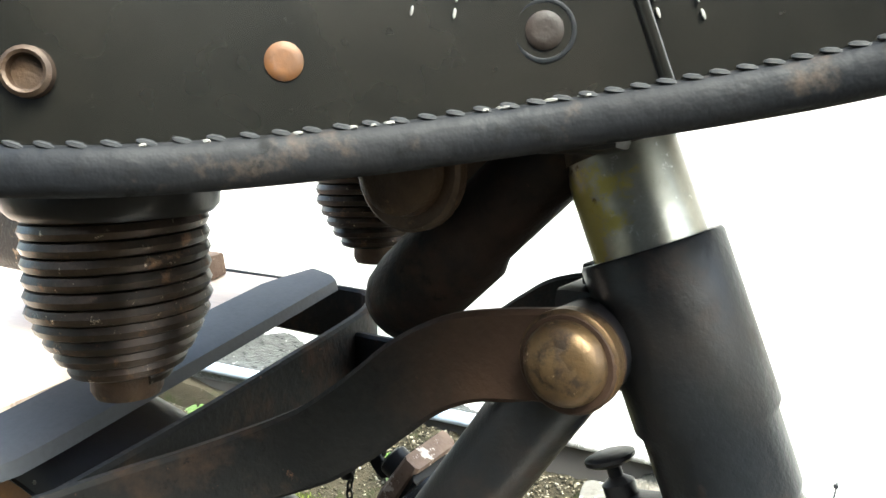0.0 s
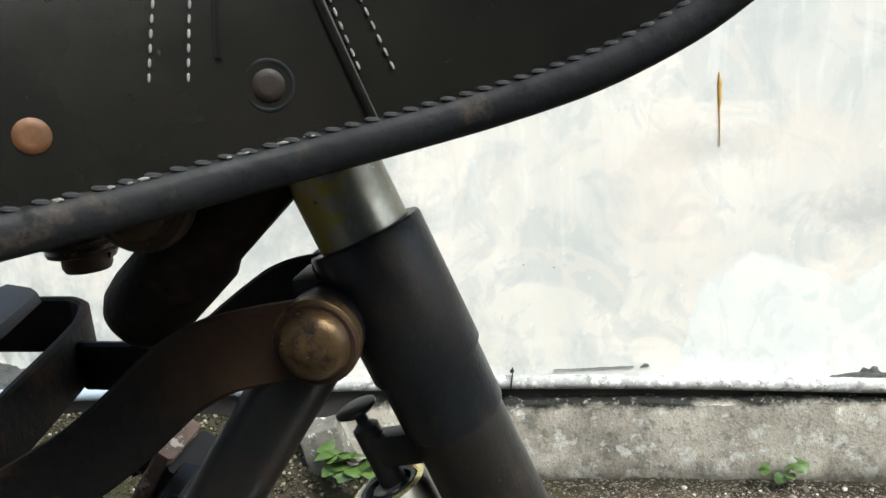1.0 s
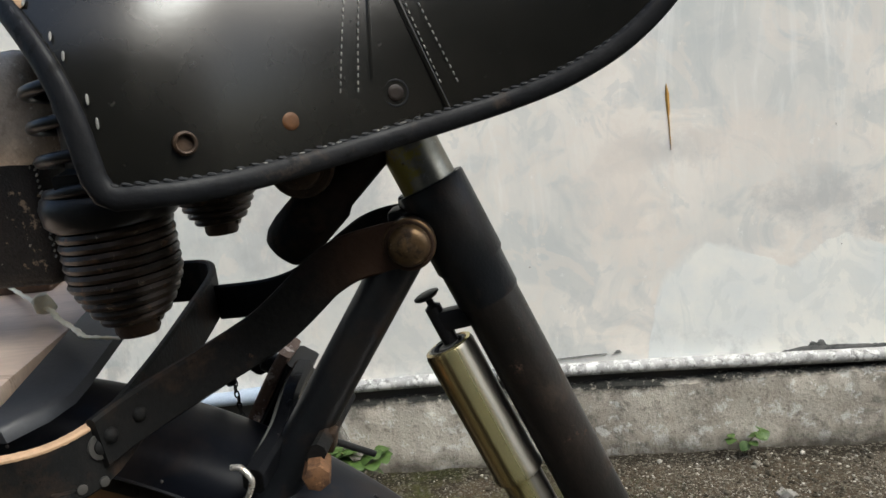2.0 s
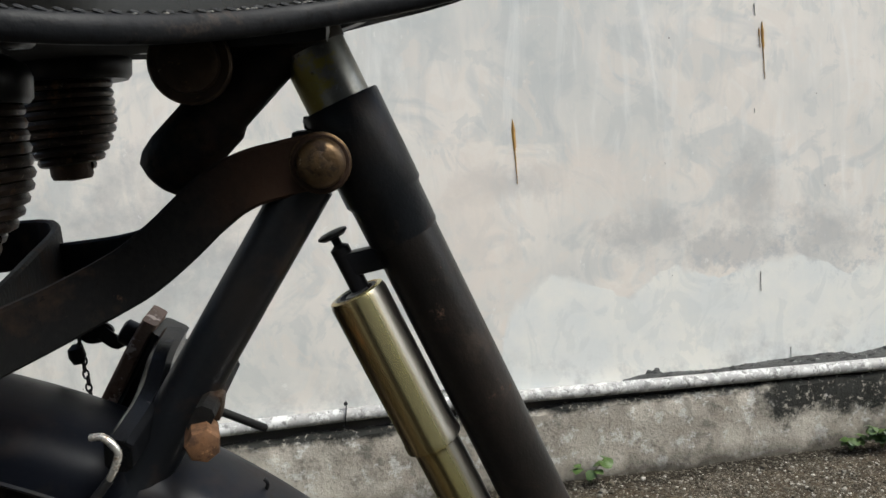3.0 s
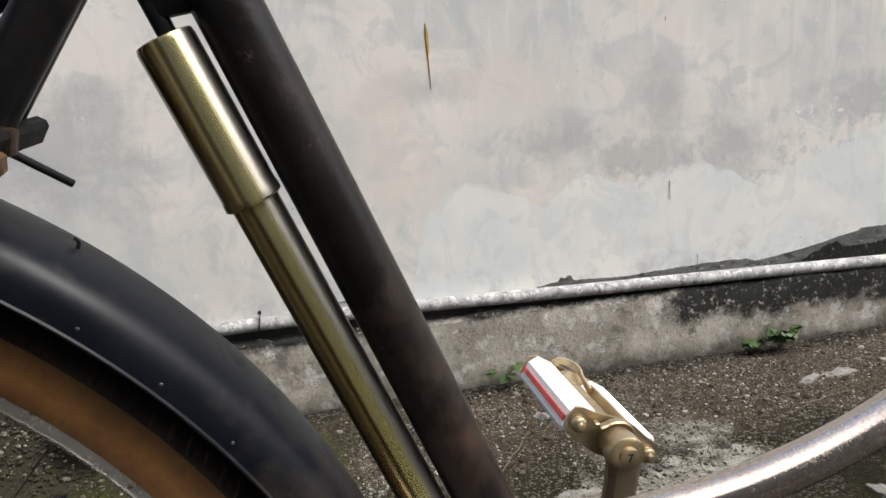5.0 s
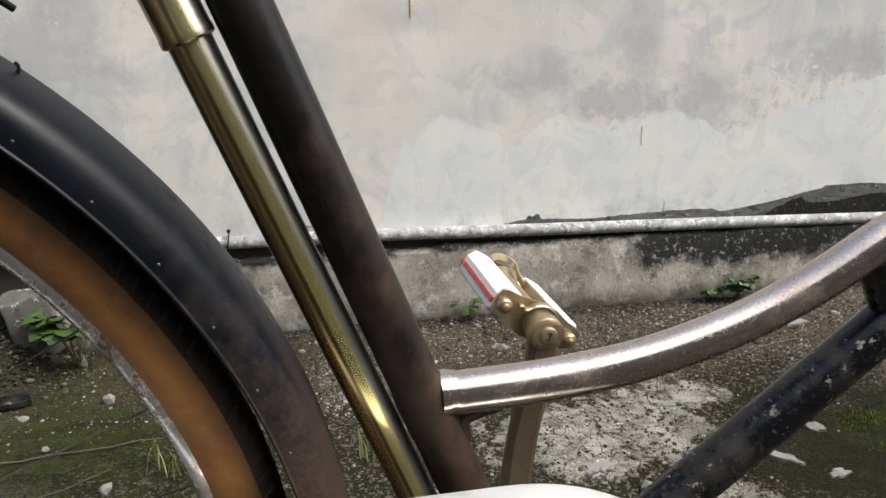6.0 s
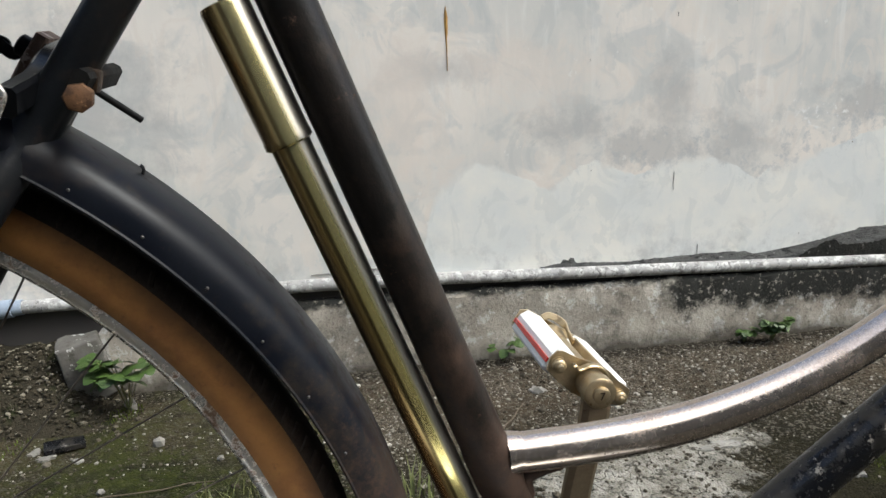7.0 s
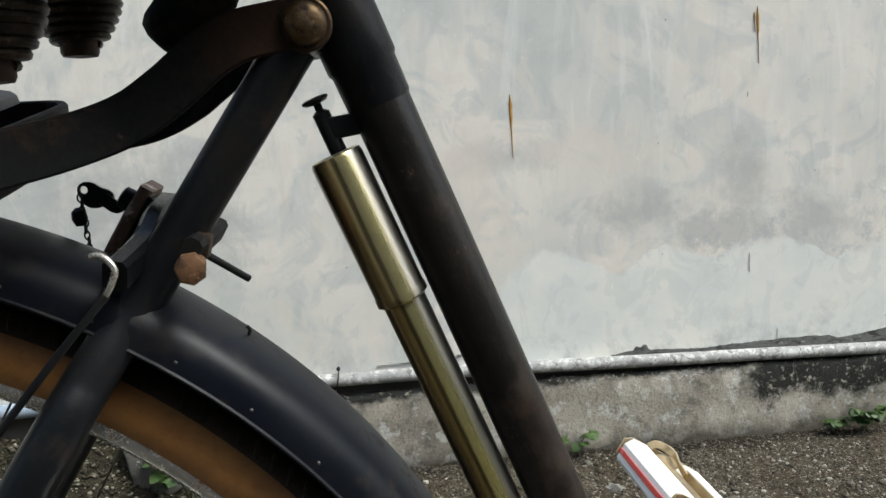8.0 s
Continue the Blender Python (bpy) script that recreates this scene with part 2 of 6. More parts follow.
M_CRANK = surface("tarnished_crank", (0.34, 0.27, 0.175), (0.24, 0.175, 0.115), 40, (0.32, 0.46), 0.8, [(RUST, 120, 0.62, 0.72, 0.8, 0.1)], 600, 0.2, 0.0003)
M_WOOD = surface("pale_plywood", (0.72, 0.575, 0.465), (0.56, 0.44, 0.35), 12, (0.55, 0.7), 0.0, [((0.25, 0.16, 0.11), 40, 0.6, 0.75, 0.8, 0.0)], 250, 0.4, 0.0005, (0.3, 3, 1))
M_WOODEND = surface("weathered_wood_end", (0.2, 0.13, 0.085), (0.11, 0.07, 0.05), 90, (0.7, 0.85), 0.0, [((0.4, 0.31, 0.24), 260, 0.6, 0.68, 0.8, 0.0)], 500, 0.7, 0.001)
M_LOCKRUST = surface("flaking_lock_rust", (0.30, 0.205, 0.15), (0.15, 0.10, 0.075), 60, (0.5, 0.7), 0.1, [((0.14, 0.07, 0.04), 110, 0.56, 0.68, 0.8, 0.0), ((0.66, 0.56, 0.48), 120, 0.57, 0.61, 0.8, 0.0)], 500, 0.6, 0.0006, spec=0.3)
M_TAN = surface("tan_edge", (0.5, 0.33, 0.2), (0.38, 0.24, 0.14), 60, (0.6, 0.75), 0.0, None, 600, 0.4, 0.0004)
M_BAG = surface("worn_bag_leather", (0.012, 0.0115, 0.012), (0.028, 0.022, 0.018), 25, (0.45, 0.65), 0.0, [((0.26, 0.19, 0.13), 150, 0.60, 0.66, 0.8, 0.0), ((0.55, 0.50, 0.43), 210, 0.66, 0.70, 0.7, 0.0)], 700, 0.6, 0.0008, spec=0.3)
M_BAGTOP = surface("scuffed_bag_flap", (0.74, 0.64, 0.52), (0.26, 0.20, 0.15), 70, (0.4, 0.6), 0.0, [((0.16, 0.12, 0.09), 75, 0.56, 0.64, 0.7, 0.0), ((0.82, 0.77, 0.69), 150, 0.60, 0.66, 0.5, 0.0)], 500, 0.7, 0.0008)
M_GREYBAR = surface("grey_painted_angle", (0.018, 0.020, 0.024), (0.028, 0.030, 0.035), 20, (0.4, 0.55), 0.1, [((0.07, 0.05, 0.04), 50, 0.64, 0.75, 0.8, 0.0)], 500, 0.2, 0.0003)
M_LEAF = surface("weed_leaf", (0.04, 0.075, 0.014), (0.075, 0.125, 0.028), 60, (0.4, 0.55), 0.0, [((0.2, 0.24, 0.06), 90, 0.62, 0.75, 0.6, 0.0)], 500, 0.4, 0.0004)
M_STEM = surface("weed_stem", (0.12, 0.15, 0.05), (0.16, 0.12, 0.06), 60, (0.5, 0.6))
M_GRASS = surface("thin_grass", (0.13, 0.16, 0.045), (0.2, 0.19, 0.08), 8, (0.5, 0.65))
M_MOSSB = surface("sunny_green_moss", (0.075, 0.105, 0.013), (0.115, 0.14, 0.022), 30, (0.8, 0.95), 0.0, [((0.05, 0.05, 0.02), 60, 0.6, 0.75, 0.9, 0.0)], 300, 0.6, 0.002, spec=0.2)
M_MOSS = surface("green_moss", (0.016, 0.024, 0.004), (0.04, 0.054, 0.008), 30, (0.8, 0.95), 0.0, [((0.05, 0.05, 0.02), 60, 0.6, 0.75, 0.9, 0.0)], 300, 0.6, 0.002)
M_STONE = surface("pale_stone", (0.24, 0.23, 0.205), (0.14, 0.132, 0.115), 30, (0.7, 0.85), 0.0, [((0.13, 0.12, 0.10), 60, 0.6, 0.72, 0.9, 0.0)], 250, 0.6, 0.001)
M_LIME = surface("white_mortar_lump", (0.27, 0.26, 0.235), (0.13, 0.122, 0.105), 25, (0.75, 0.9), 0.0, [((0.10, 0.09, 0.07), 45, 0.54, 0.62, 0.9, 0.0)], 200, 0.7, 0.002)
M_RUBBLE = surface("mossy_rubble", (0.026, 0.022, 0.013), (0.045, 0.037, 0.024), 25, (0.8, 0.95), 0.0, [((0.020, 0.024, 0.007), 18, 0.54, 0.68, 0.95, 0.0), ((0.18, 0.165, 0.13), 80, 0.66, 0.72, 0.9, 0.0)], 250, 0.9, 0.004, spec=0.2)
M_BLOCK = surface("grey_broken_concrete", (0.14, 0.13, 0.115), (0.075, 0.07, 0.06), 20, (0.8, 0.95), 0.0, [((0.50, 0.49, 0.46), 45, 0.60, 0.64, 0.9, 0.0), ((0.05, 0.045, 0.035), 30, 0.56, 0.66, 0.9, 0.0)], 220, 0.6, 0.002)
M_TWIG = surface("dry_twig", (0.12, 0.095, 0.065), (0.08, 0.06, 0.04), 50, (0.7, 0.85))
M_DRIP = surface("ochre_paint_drip", (0.5, 0.29, 0.06), (0.34, 0.17, 0.04), 40, (0.45, 0.6))
M_TICK = surface("dark_scratch", (0.26, 0.24, 0.21), (0.36, 0.33, 0.3), 60, (0.7, 0.8))
M_FLAKE = surface("bare_grey_render", (0.15, 0.15, 0.143), (0.085, 0.085, 0.08), 22, (0.8, 0.95), 0.0, [((0.035, 0.036, 0.034), 34, 0.55, 0.62, 0.9, 0.0), ((0.42, 0.42, 0.40), 40, 0.64, 0.67, 0.85, 0.0)], 120, 0.9, 0.004, (1, 1, 3))
M_HOLESHADE = surface("black_shaded_hollow", (0.018, 0.018, 0.016), (0.035, 0.034, 0.030), 60, (0.85, 0.95), 0.0, [((0.16, 0.155, 0.145), 70, 0.60, 0.66, 0.9, 0.0)], 200, 0.8, 0.003, spec=0.1)
M_BLUEPIPE = surface("blue_grey_plastic_pipe", (0.3, 0.36, 0.45), (0.36, 0.41, 0.48), 20, (0.35, 0.5), 0.0, [((0.12, 0.12, 0.12), 40, 0.63, 0.7, 0.8, 0.0)], 400, 0.2, 0.0003)
M_PIPE = surface("peeling_white_pipe", (0.36, 0.35, 0.335), (0.25, 0.25, 0.245), 14, (0.5, 0.65), 0.0, [((0.52, 0.515, 0.50), 40, 0.50, 0.55, 0.6, 0.0), ((0.16, 0.155, 0.15), 55, 0.56, 0.60, 0.7, 0.0), ((0.50, 0.50, 0.48), 120, 0.60, 0.64, 0.6, 0.0), ((0.13, 0.09, 0.06), 75, 0.68, 0.72, 0.8, 0.0)], 220, 0.6, 0.001)
M_PALE = surface("pale_cream_plaster", (0.66, 0.62, 0.5), (0.58, 0.55, 0.45), 1.5, (0.8, 0.9), 0.0, None, 60, 0.4, 0.003)
M_OPP = surface("sky_blocker_plaster", (0.075, 0.073, 0.068), (0.055, 0.053, 0.049), 1.5, (0.8, 0.9), 0.0, None, 60, 0.4, 0.003)


def dusted(m, colour, lo, hi, amount, scale):
    """Mud and rust splashed up from below: full under height lo, gone above hi."""
    nt = m.node_tree
    b = nt.nodes["Principled BSDF"]
    co = nt.nodes.new("ShaderNodeTexCoord").outputs["Object"]
    sep = nt.nodes.new("ShaderNodeSeparateXYZ")
    nt.links.new(co, sep.inputs[0])
    clumps = noise_tex(nt, co, scale, 7, 0.75)
    reach = calc(nt, "ADD", ramp(nt, sep.outputs[2], hi, lo), calc(nt, "MULTIPLY_ADD", clumps, 2.4, -1.4))
    mask = calc(nt, "MULTIPLY", ramp(nt, reach, 0.1, 0.8), amount)
    old = b.inputs["Base Color"].links[0].from_socket
    nt.links.new(mixc(nt, mask, old, colour), b.inputs["Base Color"])
    oldr = b.inputs["Roughness"].links[0].from_socket
    nt.links.new(calc(nt, "MULTIPLY_ADD", mask, 0.35, oldr), b.inputs["Roughness"])


def grimed_shaded(m, centre, lo, hi, colour):
    """Road dirt with the mudguard's shade painted in, growing on a wheel's flank from radius lo to hi."""
    nt = m.node_tree
    b = nt.nodes["Principled BSDF"]
    co = nt.nodes.new("ShaderNodeTexCoord").outputs["Object"]
    flat = nt.nodes.new("ShaderNodeVectorMath")
    flat.operation = "MULTIPLY_ADD"
    nt.links.new(co, flat.inputs[0])
    flat.inputs[1].default_value = (1, 0, 1)
    flat.inputs[2].default_value = (-centre[0], 0, -centre[1])
    size = nt.nodes.new("ShaderNodeVectorMath")
    size.operation = "LENGTH"
    nt.links.new(flat.outputs[0], size.inputs[0])
    edge = calc(nt, "ADD", size.outputs["Value"], calc(nt, "MULTIPLY_ADD", noise_tex(nt, co, 45, 6, 0.7), 0.016, -0.008))
    old = b.inputs["Base Color"].links[0].from_socket
    nt.links.new(mixc(nt, calc(nt, "MULTIPLY", ramp(nt, edge, lo, hi), 0.9), old, colour), b.inputs["Base Color"])


def rusted(m, centre, far, near, colour):
    """Rust bled round a bolt, fading from radius near to far."""
    nt = m.node_tree
    b = nt.nodes["Principled BSDF"]
    co = nt.nodes.new("ShaderNodeTexCoord").outputs["Object"]
    gap = nt.nodes.new("ShaderNodeVectorMath")
    gap.operation = "DISTANCE"
    nt.links.new(co, gap.inputs[0])
    gap.inputs[1].default_value = centre
    d = calc(nt, "ADD", gap.outputs["Value"], calc(nt, "MULTIPLY_ADD", noise_tex(nt, co, 70, 6, 0.7), 0.05, -0.025))
    old = b.inputs["Base Color"].links[0].from_socket
    nt.links.new(mixc(nt, calc(nt, "MULTIPLY", ramp(nt, d, far, near), 0.85), old, colour), b.inputs["Base Color"])


def smeared(m, centre, far, near, colour):
    """A ragged smear of old paint, which leaves the metal dull."""
    rusted(m, centre, far, near, colour)
    nt = m.node_tree
    b = nt.nodes["Principled BSDF"]
    mask = b.inputs["Base Color"].links[0].from_node.inputs[0].links[0].from_socket
    for pin, value in (("Metallic", 0.1), ("Roughness", 0.5)):
        src = b.inputs[pin].links[0].from_socket if b.inputs[pin].links else b.inputs[pin].default_value
        keep = calc(nt, "MULTIPLY", calc(nt, "SUBTRACT", 1.0, mask), src)
        nt.links.new(calc(nt, "MULTIPLY_ADD", mask, value, keep), b.inputs[pin])


rusted(M_STRIP, (-0.192, -0.024, 0.792), 0.055, 0.018, (0.040, 0.023, 0.015))
smeared(M_POST, (-0.191, -0.010, 0.820), 0.0115, 0.0075, (0.30, 0.25, 0.03))
grimed_shaded(M_GUM, (-0.475, 0.352), 0.333, 0.356, (0.05, 0.026, 0.014))
dusted(M_FENDER, (0.030, 0.023, 0.017), 0.42, 0.64, 0.75, 60)
dusted(M_FENDER, (0.080, 0.046, 0.030), 0.36, 0.58, 0.6, 260)
dusted(M_SEAT, (0.085, 0.047, 0.030), 0.36, 0.70, 0.5, 40)
dusted(M_TREAD, (0.07, 0.05, 0.035), 0.30, 0.60, 0.6, 30)


def wall_material():
    m, nt, b = nodes_of("limewashed_plaster")
    co = nt.nodes.new("ShaderNodeTexCoord").outputs["Object"]
    sep = nt.nodes.new("ShaderNodeSeparateXYZ")
    nt.links.new(co, sep.inputs[0])
    x, z = sep.outputs[0], sep.outputs[2]

    def mapped(sx, sz, turn=0.0, shift=0.0):
        mp = nt.nodes.new("ShaderNodeMapping")
        mp.inputs["Location"].default_value = (shift, 0, shift)
        mp.inputs["Rotation"].default_value = (0, turn, 0)
        mp.inputs["Scale"].default_value = (sx, 1, sz)
        nt.links.new(co, mp.inputs["Vector"])
        return mp.outputs[0]

    def wear(fac, lo, hi, amount, col, to):
        return mixc(nt, calc(nt, "MULTIPLY", ramp(nt, fac, lo, hi), amount), col, to)

    cream, grey, white, blue = (0.78, 0.735, 0.67), (0.43, 0.43, 0.42), (0.84, 0.835, 0.80), (0.51, 0.53, 0.52)
    cloud = noise_tex(nt, mapped(1.3, 1.0), 2.6, 5, 0.55)
    col = mixc(nt, ramp(nt, cloud, 0.38, 0.60), (0.60, 0.60, 0.57), cream)
    patch = put(nt, "ShaderNodeTexNoise", Scale=5.5, Detail=5.0, Roughness=0.55, Distortion=0.9)
    nt.links.new(mapped(1.0, 1.25, 0.3, 3.1), patch.inputs["Vector"])
    col = wear(patch.outputs["Fac"], 0.515, 0.60, 0.55, col, blue)
    trowel = put(nt, "ShaderNodeTexNoise", Scale=9.0, Detail=6.0, Roughness=0.6, Distortion=1.6)
    nt.links.new(mapped(1.0, 0.8, -0.5, 7.7), trowel.inputs["Vector"])
    col = wear(trowel.outputs["Fac"], 0.55, 0.585, 0.42, col, (0.73, 0.67, 0.60))
    col = wear(trowel.outputs["Fac"], 0.44, 0.40, 0.35, col, blue)
    bend = put(nt, "ShaderNodeTexNoise", Scale=2.2, Detail=5.0, Roughness=0.62, Distortion=0.7)
    nt.links.new(mapped(9, 1.3, 0.06), bend.inputs["Vector"])
    streak = bend.outputs["Fac"]
    high = ramp(nt, z, 0.42, 0.62)
    col = mixc(nt, calc(nt, "MULTIPLY", calc(nt, "MULTIPLY", ramp(nt, streak, 0.54, 0.70), high), 0.42), col, white)
    col = mixc(nt, calc(nt, "MULTIPLY", calc(nt, "MULTIPLY", ramp(nt, streak, 0.45, 0.32), high), 0.32), col, blue)

    def blot(cx, cz, rx, rz, soft, scale=13):
        dx = calc(nt, "DIVIDE", calc(nt, "SUBTRACT", x, cx), rx)
        dz = calc(nt, "DIVIDE", calc(nt, "SUBTRACT", z, cz), rz)
        d = calc(nt, "SQRT", calc(nt, "ADD", calc(nt, "MULTIPLY", dx, dx), calc(nt, "MULTIPLY", dz, dz)))
        d = calc(nt, "ADD", d, calc(nt, "MULTIPLY_ADD", noise_tex(nt, co, scale, 7, 0.72), 3.0, -1.5))
        return ramp(nt, calc(nt, "SUBTRACT", 1.0, d), 0.0, soft)

    # damp grey left bare between the old coat and the new one
    damp = blot(0.80, 0.545, 0.13, 0.065, 0.7)
    for spot in ((1.02, 0.485, 0.17, 0.06, 0.5), (1.22, 0.50, 0.13, 0.10, 0.7), (1.58, 0.58, 0.16, 0.07, 0.5), (0.50, 0.68, 0.14, 0.05, 0.9), (1.05, 0.62, 0.07, 0.13, 0.9), (-0.25, 0.62, 0.25, 0.2, 0.8)):
        damp = calc(nt, "MAXIMUM", damp, blot(*spot))
    col = mixc(nt, calc(nt, "MULTIPLY", damp, 0.62), col, grey)
    glow = calc(nt, "MAXIMUM", blot(0.72, 0.68, 0.2, 0.09, 0.8), blot(0.42, 0.60, 0.12, 0.2, 0.8))
    col = mixc(nt, calc(nt, "MULTIPLY", glow, 0.6), col, (0.75, 0.675, 0.60))
    # the later coat of whitewash below a scalloped edge
    line = nt.nodes.new("ShaderNodeValToRGB")
    stops = ((0.44, 0.20), (0.476, 0.39), (0.50, 0.432), (0.54, 0.463), (0.584, 0.476), (0.63, 0.465), (0.68, 0.439), (0.754, 0.408), (0.787, 0.433), (0.826, 0.457), (0.866, 0.472), (0.894, 0.456), (0.955, 0.430), (0.985, 0.434), (1.032, 0.466), (1.087, 0.474), (1.161, 0.460), (1.222, 0.436), (1.27, 0.401), (1.311, 0.434), (1.43, 0.465), (1.605, 0.517), (1.84, 0.56))
    el = line.color_ramp.elements
    while len(el) < len(stops):
        el.new(0.5)
    for e, (sx, sz) in zip(el, stops):
        e.position = (sx - 0.44) / 1.4
    for e, (sx, sz) in zip(el, stops):
        e.color = (*[(sz - 0.2) / 0.4] * 3, 1)
    nt.links.new(calc(nt, "DIVIDE", calc(nt, "SUBTRACT", x, 0.44), 1.4), line.inputs[0])
    edge = calc(nt, "MULTIPLY_ADD", line.outputs[0], 0.4, 0.2)
    edge = calc(nt, "ADD", edge, calc(nt, "MULTIPLY_ADD", noise_tex(nt, co, 22, 5, 0.65), 0.04, -0.02))
    below = calc(nt, "SUBTRACT", edge, z)
    wide = calc(nt, "MULTIPLY_ADD", ramp(nt, noise_tex(nt, co, 7, 2), 0.45, 0.6), 0.03, 0.003)
    coat = calc(nt, "MINIMUM", calc(nt, "MAXIMUM", calc(nt, "DIVIDE", below, wide), 0.0), 1.0)
    fresh = mixc(nt, ramp(nt, noise_tex(nt, co, 5, 5, 0.6), 0.40, 0.60), (0.81, 0.795, 0.735), (0.71, 0.725, 0.705))
    fresh = wear(trowel.outputs["Fac"], 0.53, 0.57, 0.35, fresh, (0.60, 0.625, 0.61))
    col = mixc(nt, calc(nt, "MULTIPLY", coat, 0.97), col, fresh)
    # chalky smears and chips
    smear = noise_tex(nt, mapped(16, 11, 0.9), 3.0, 5, 0.65)
    col = wear(smear, 0.665, 0.70, 0.4, col, white)
    chips = calc(nt, "MULTIPLY", blot(1.43, 0.545, 0.09, 0.035, 0.3, 14), ramp(nt, noise_tex(nt, co, 55, 4, 0.6), 0.56, 0.6))
    col = mixc(nt, chips, col, (0.78, 0.775, 0.75))
    # bluish crumbs of old render along the seam
    seam = calc(nt, "MULTIPLY", ramp(nt, calc(nt, "ABSOLUTE", calc(nt, "SUBTRACT", below, -0.03)), 0.09, 0.02), ramp(nt, noise_tex(nt, co, 38, 6, 0.75), 0.52, 0.60))
    seam = calc(nt, "MULTIPLY", seam, ramp(nt, x, 0.75, 0.95))
    col = mixc(nt, calc(nt, "MULTIPLY", seam, 0.45), col, (0.40, 0.43, 0.45))
    # few dark pits
    vor = put(nt, "ShaderNodeTexVoronoi", Scale=17.0)
    nt.links.new(co, vor.inputs["Vector"])
    pit = calc(nt, "LESS_THAN", vor.outputs["Distance"], 0.030)
    keep = calc(nt, "GREATER_THAN", noise_tex(nt, co, 6, 3), 0.55)
    col = mixc(nt, calc(nt, "MULTIPLY", calc(nt, "MULTIPLY", pit, keep), 0.75), col, (0.16, 0.13, 0.10))
    # grime in a broken line close above the pipe, the pipe's shadow painted into the gap under it
    low = calc(nt, "SUBTRACT", 0.30, z)
    grime = calc(nt, "MULTIPLY", ramp(nt, low, -0.03, 0.10), ramp(nt, noise_tex(nt, co, 14, 6, 0.7), 0.5, 0.66))
    left = ramp(nt, calc(nt, "SUBTRACT", -0.1, x), 0.0, 0.9)
    weather = calc(nt, "MULTIPLY", calc(nt, "MULTIPLY", left, ramp(nt, calc(nt, "SUBTRACT", 0.62, z), 0.0, 0.4)), ramp(nt, noise_tex(nt, mapped(1.6, 0.7), 12, 6, 0.7), 0.47, 0.6))
    col = mixc(nt, calc(nt, "MULTIPLY", grime, 0.6), col, (0.3, 0.3, 0.3))
    col = mixc(nt, calc(nt, "MULTIPLY", weather, 0.8), col, (0.25, 0.26, 0.26))
    col = mixc(nt, ramp(nt, z, 0.214, 0.204), col, (0.055, 0.05, 0.045))
    nt.links.new(col, b.inputs["Base Color"])
    b.inputs["Roughness"].default_value = 0.85
    fine = noise_tex(nt, co, 60, 4, 0.55)
    h = calc(nt, "ADD", calc(nt, "MULTIPLY", trowel.outputs["Fac"], 0.5), calc(nt, "ADD", calc(nt, "MULTIPLY", coat, 0.16), calc(nt, "MULTIPLY", fine, 0.10)))
    bump(nt, b, h, 0.22, 0.006)
    return m


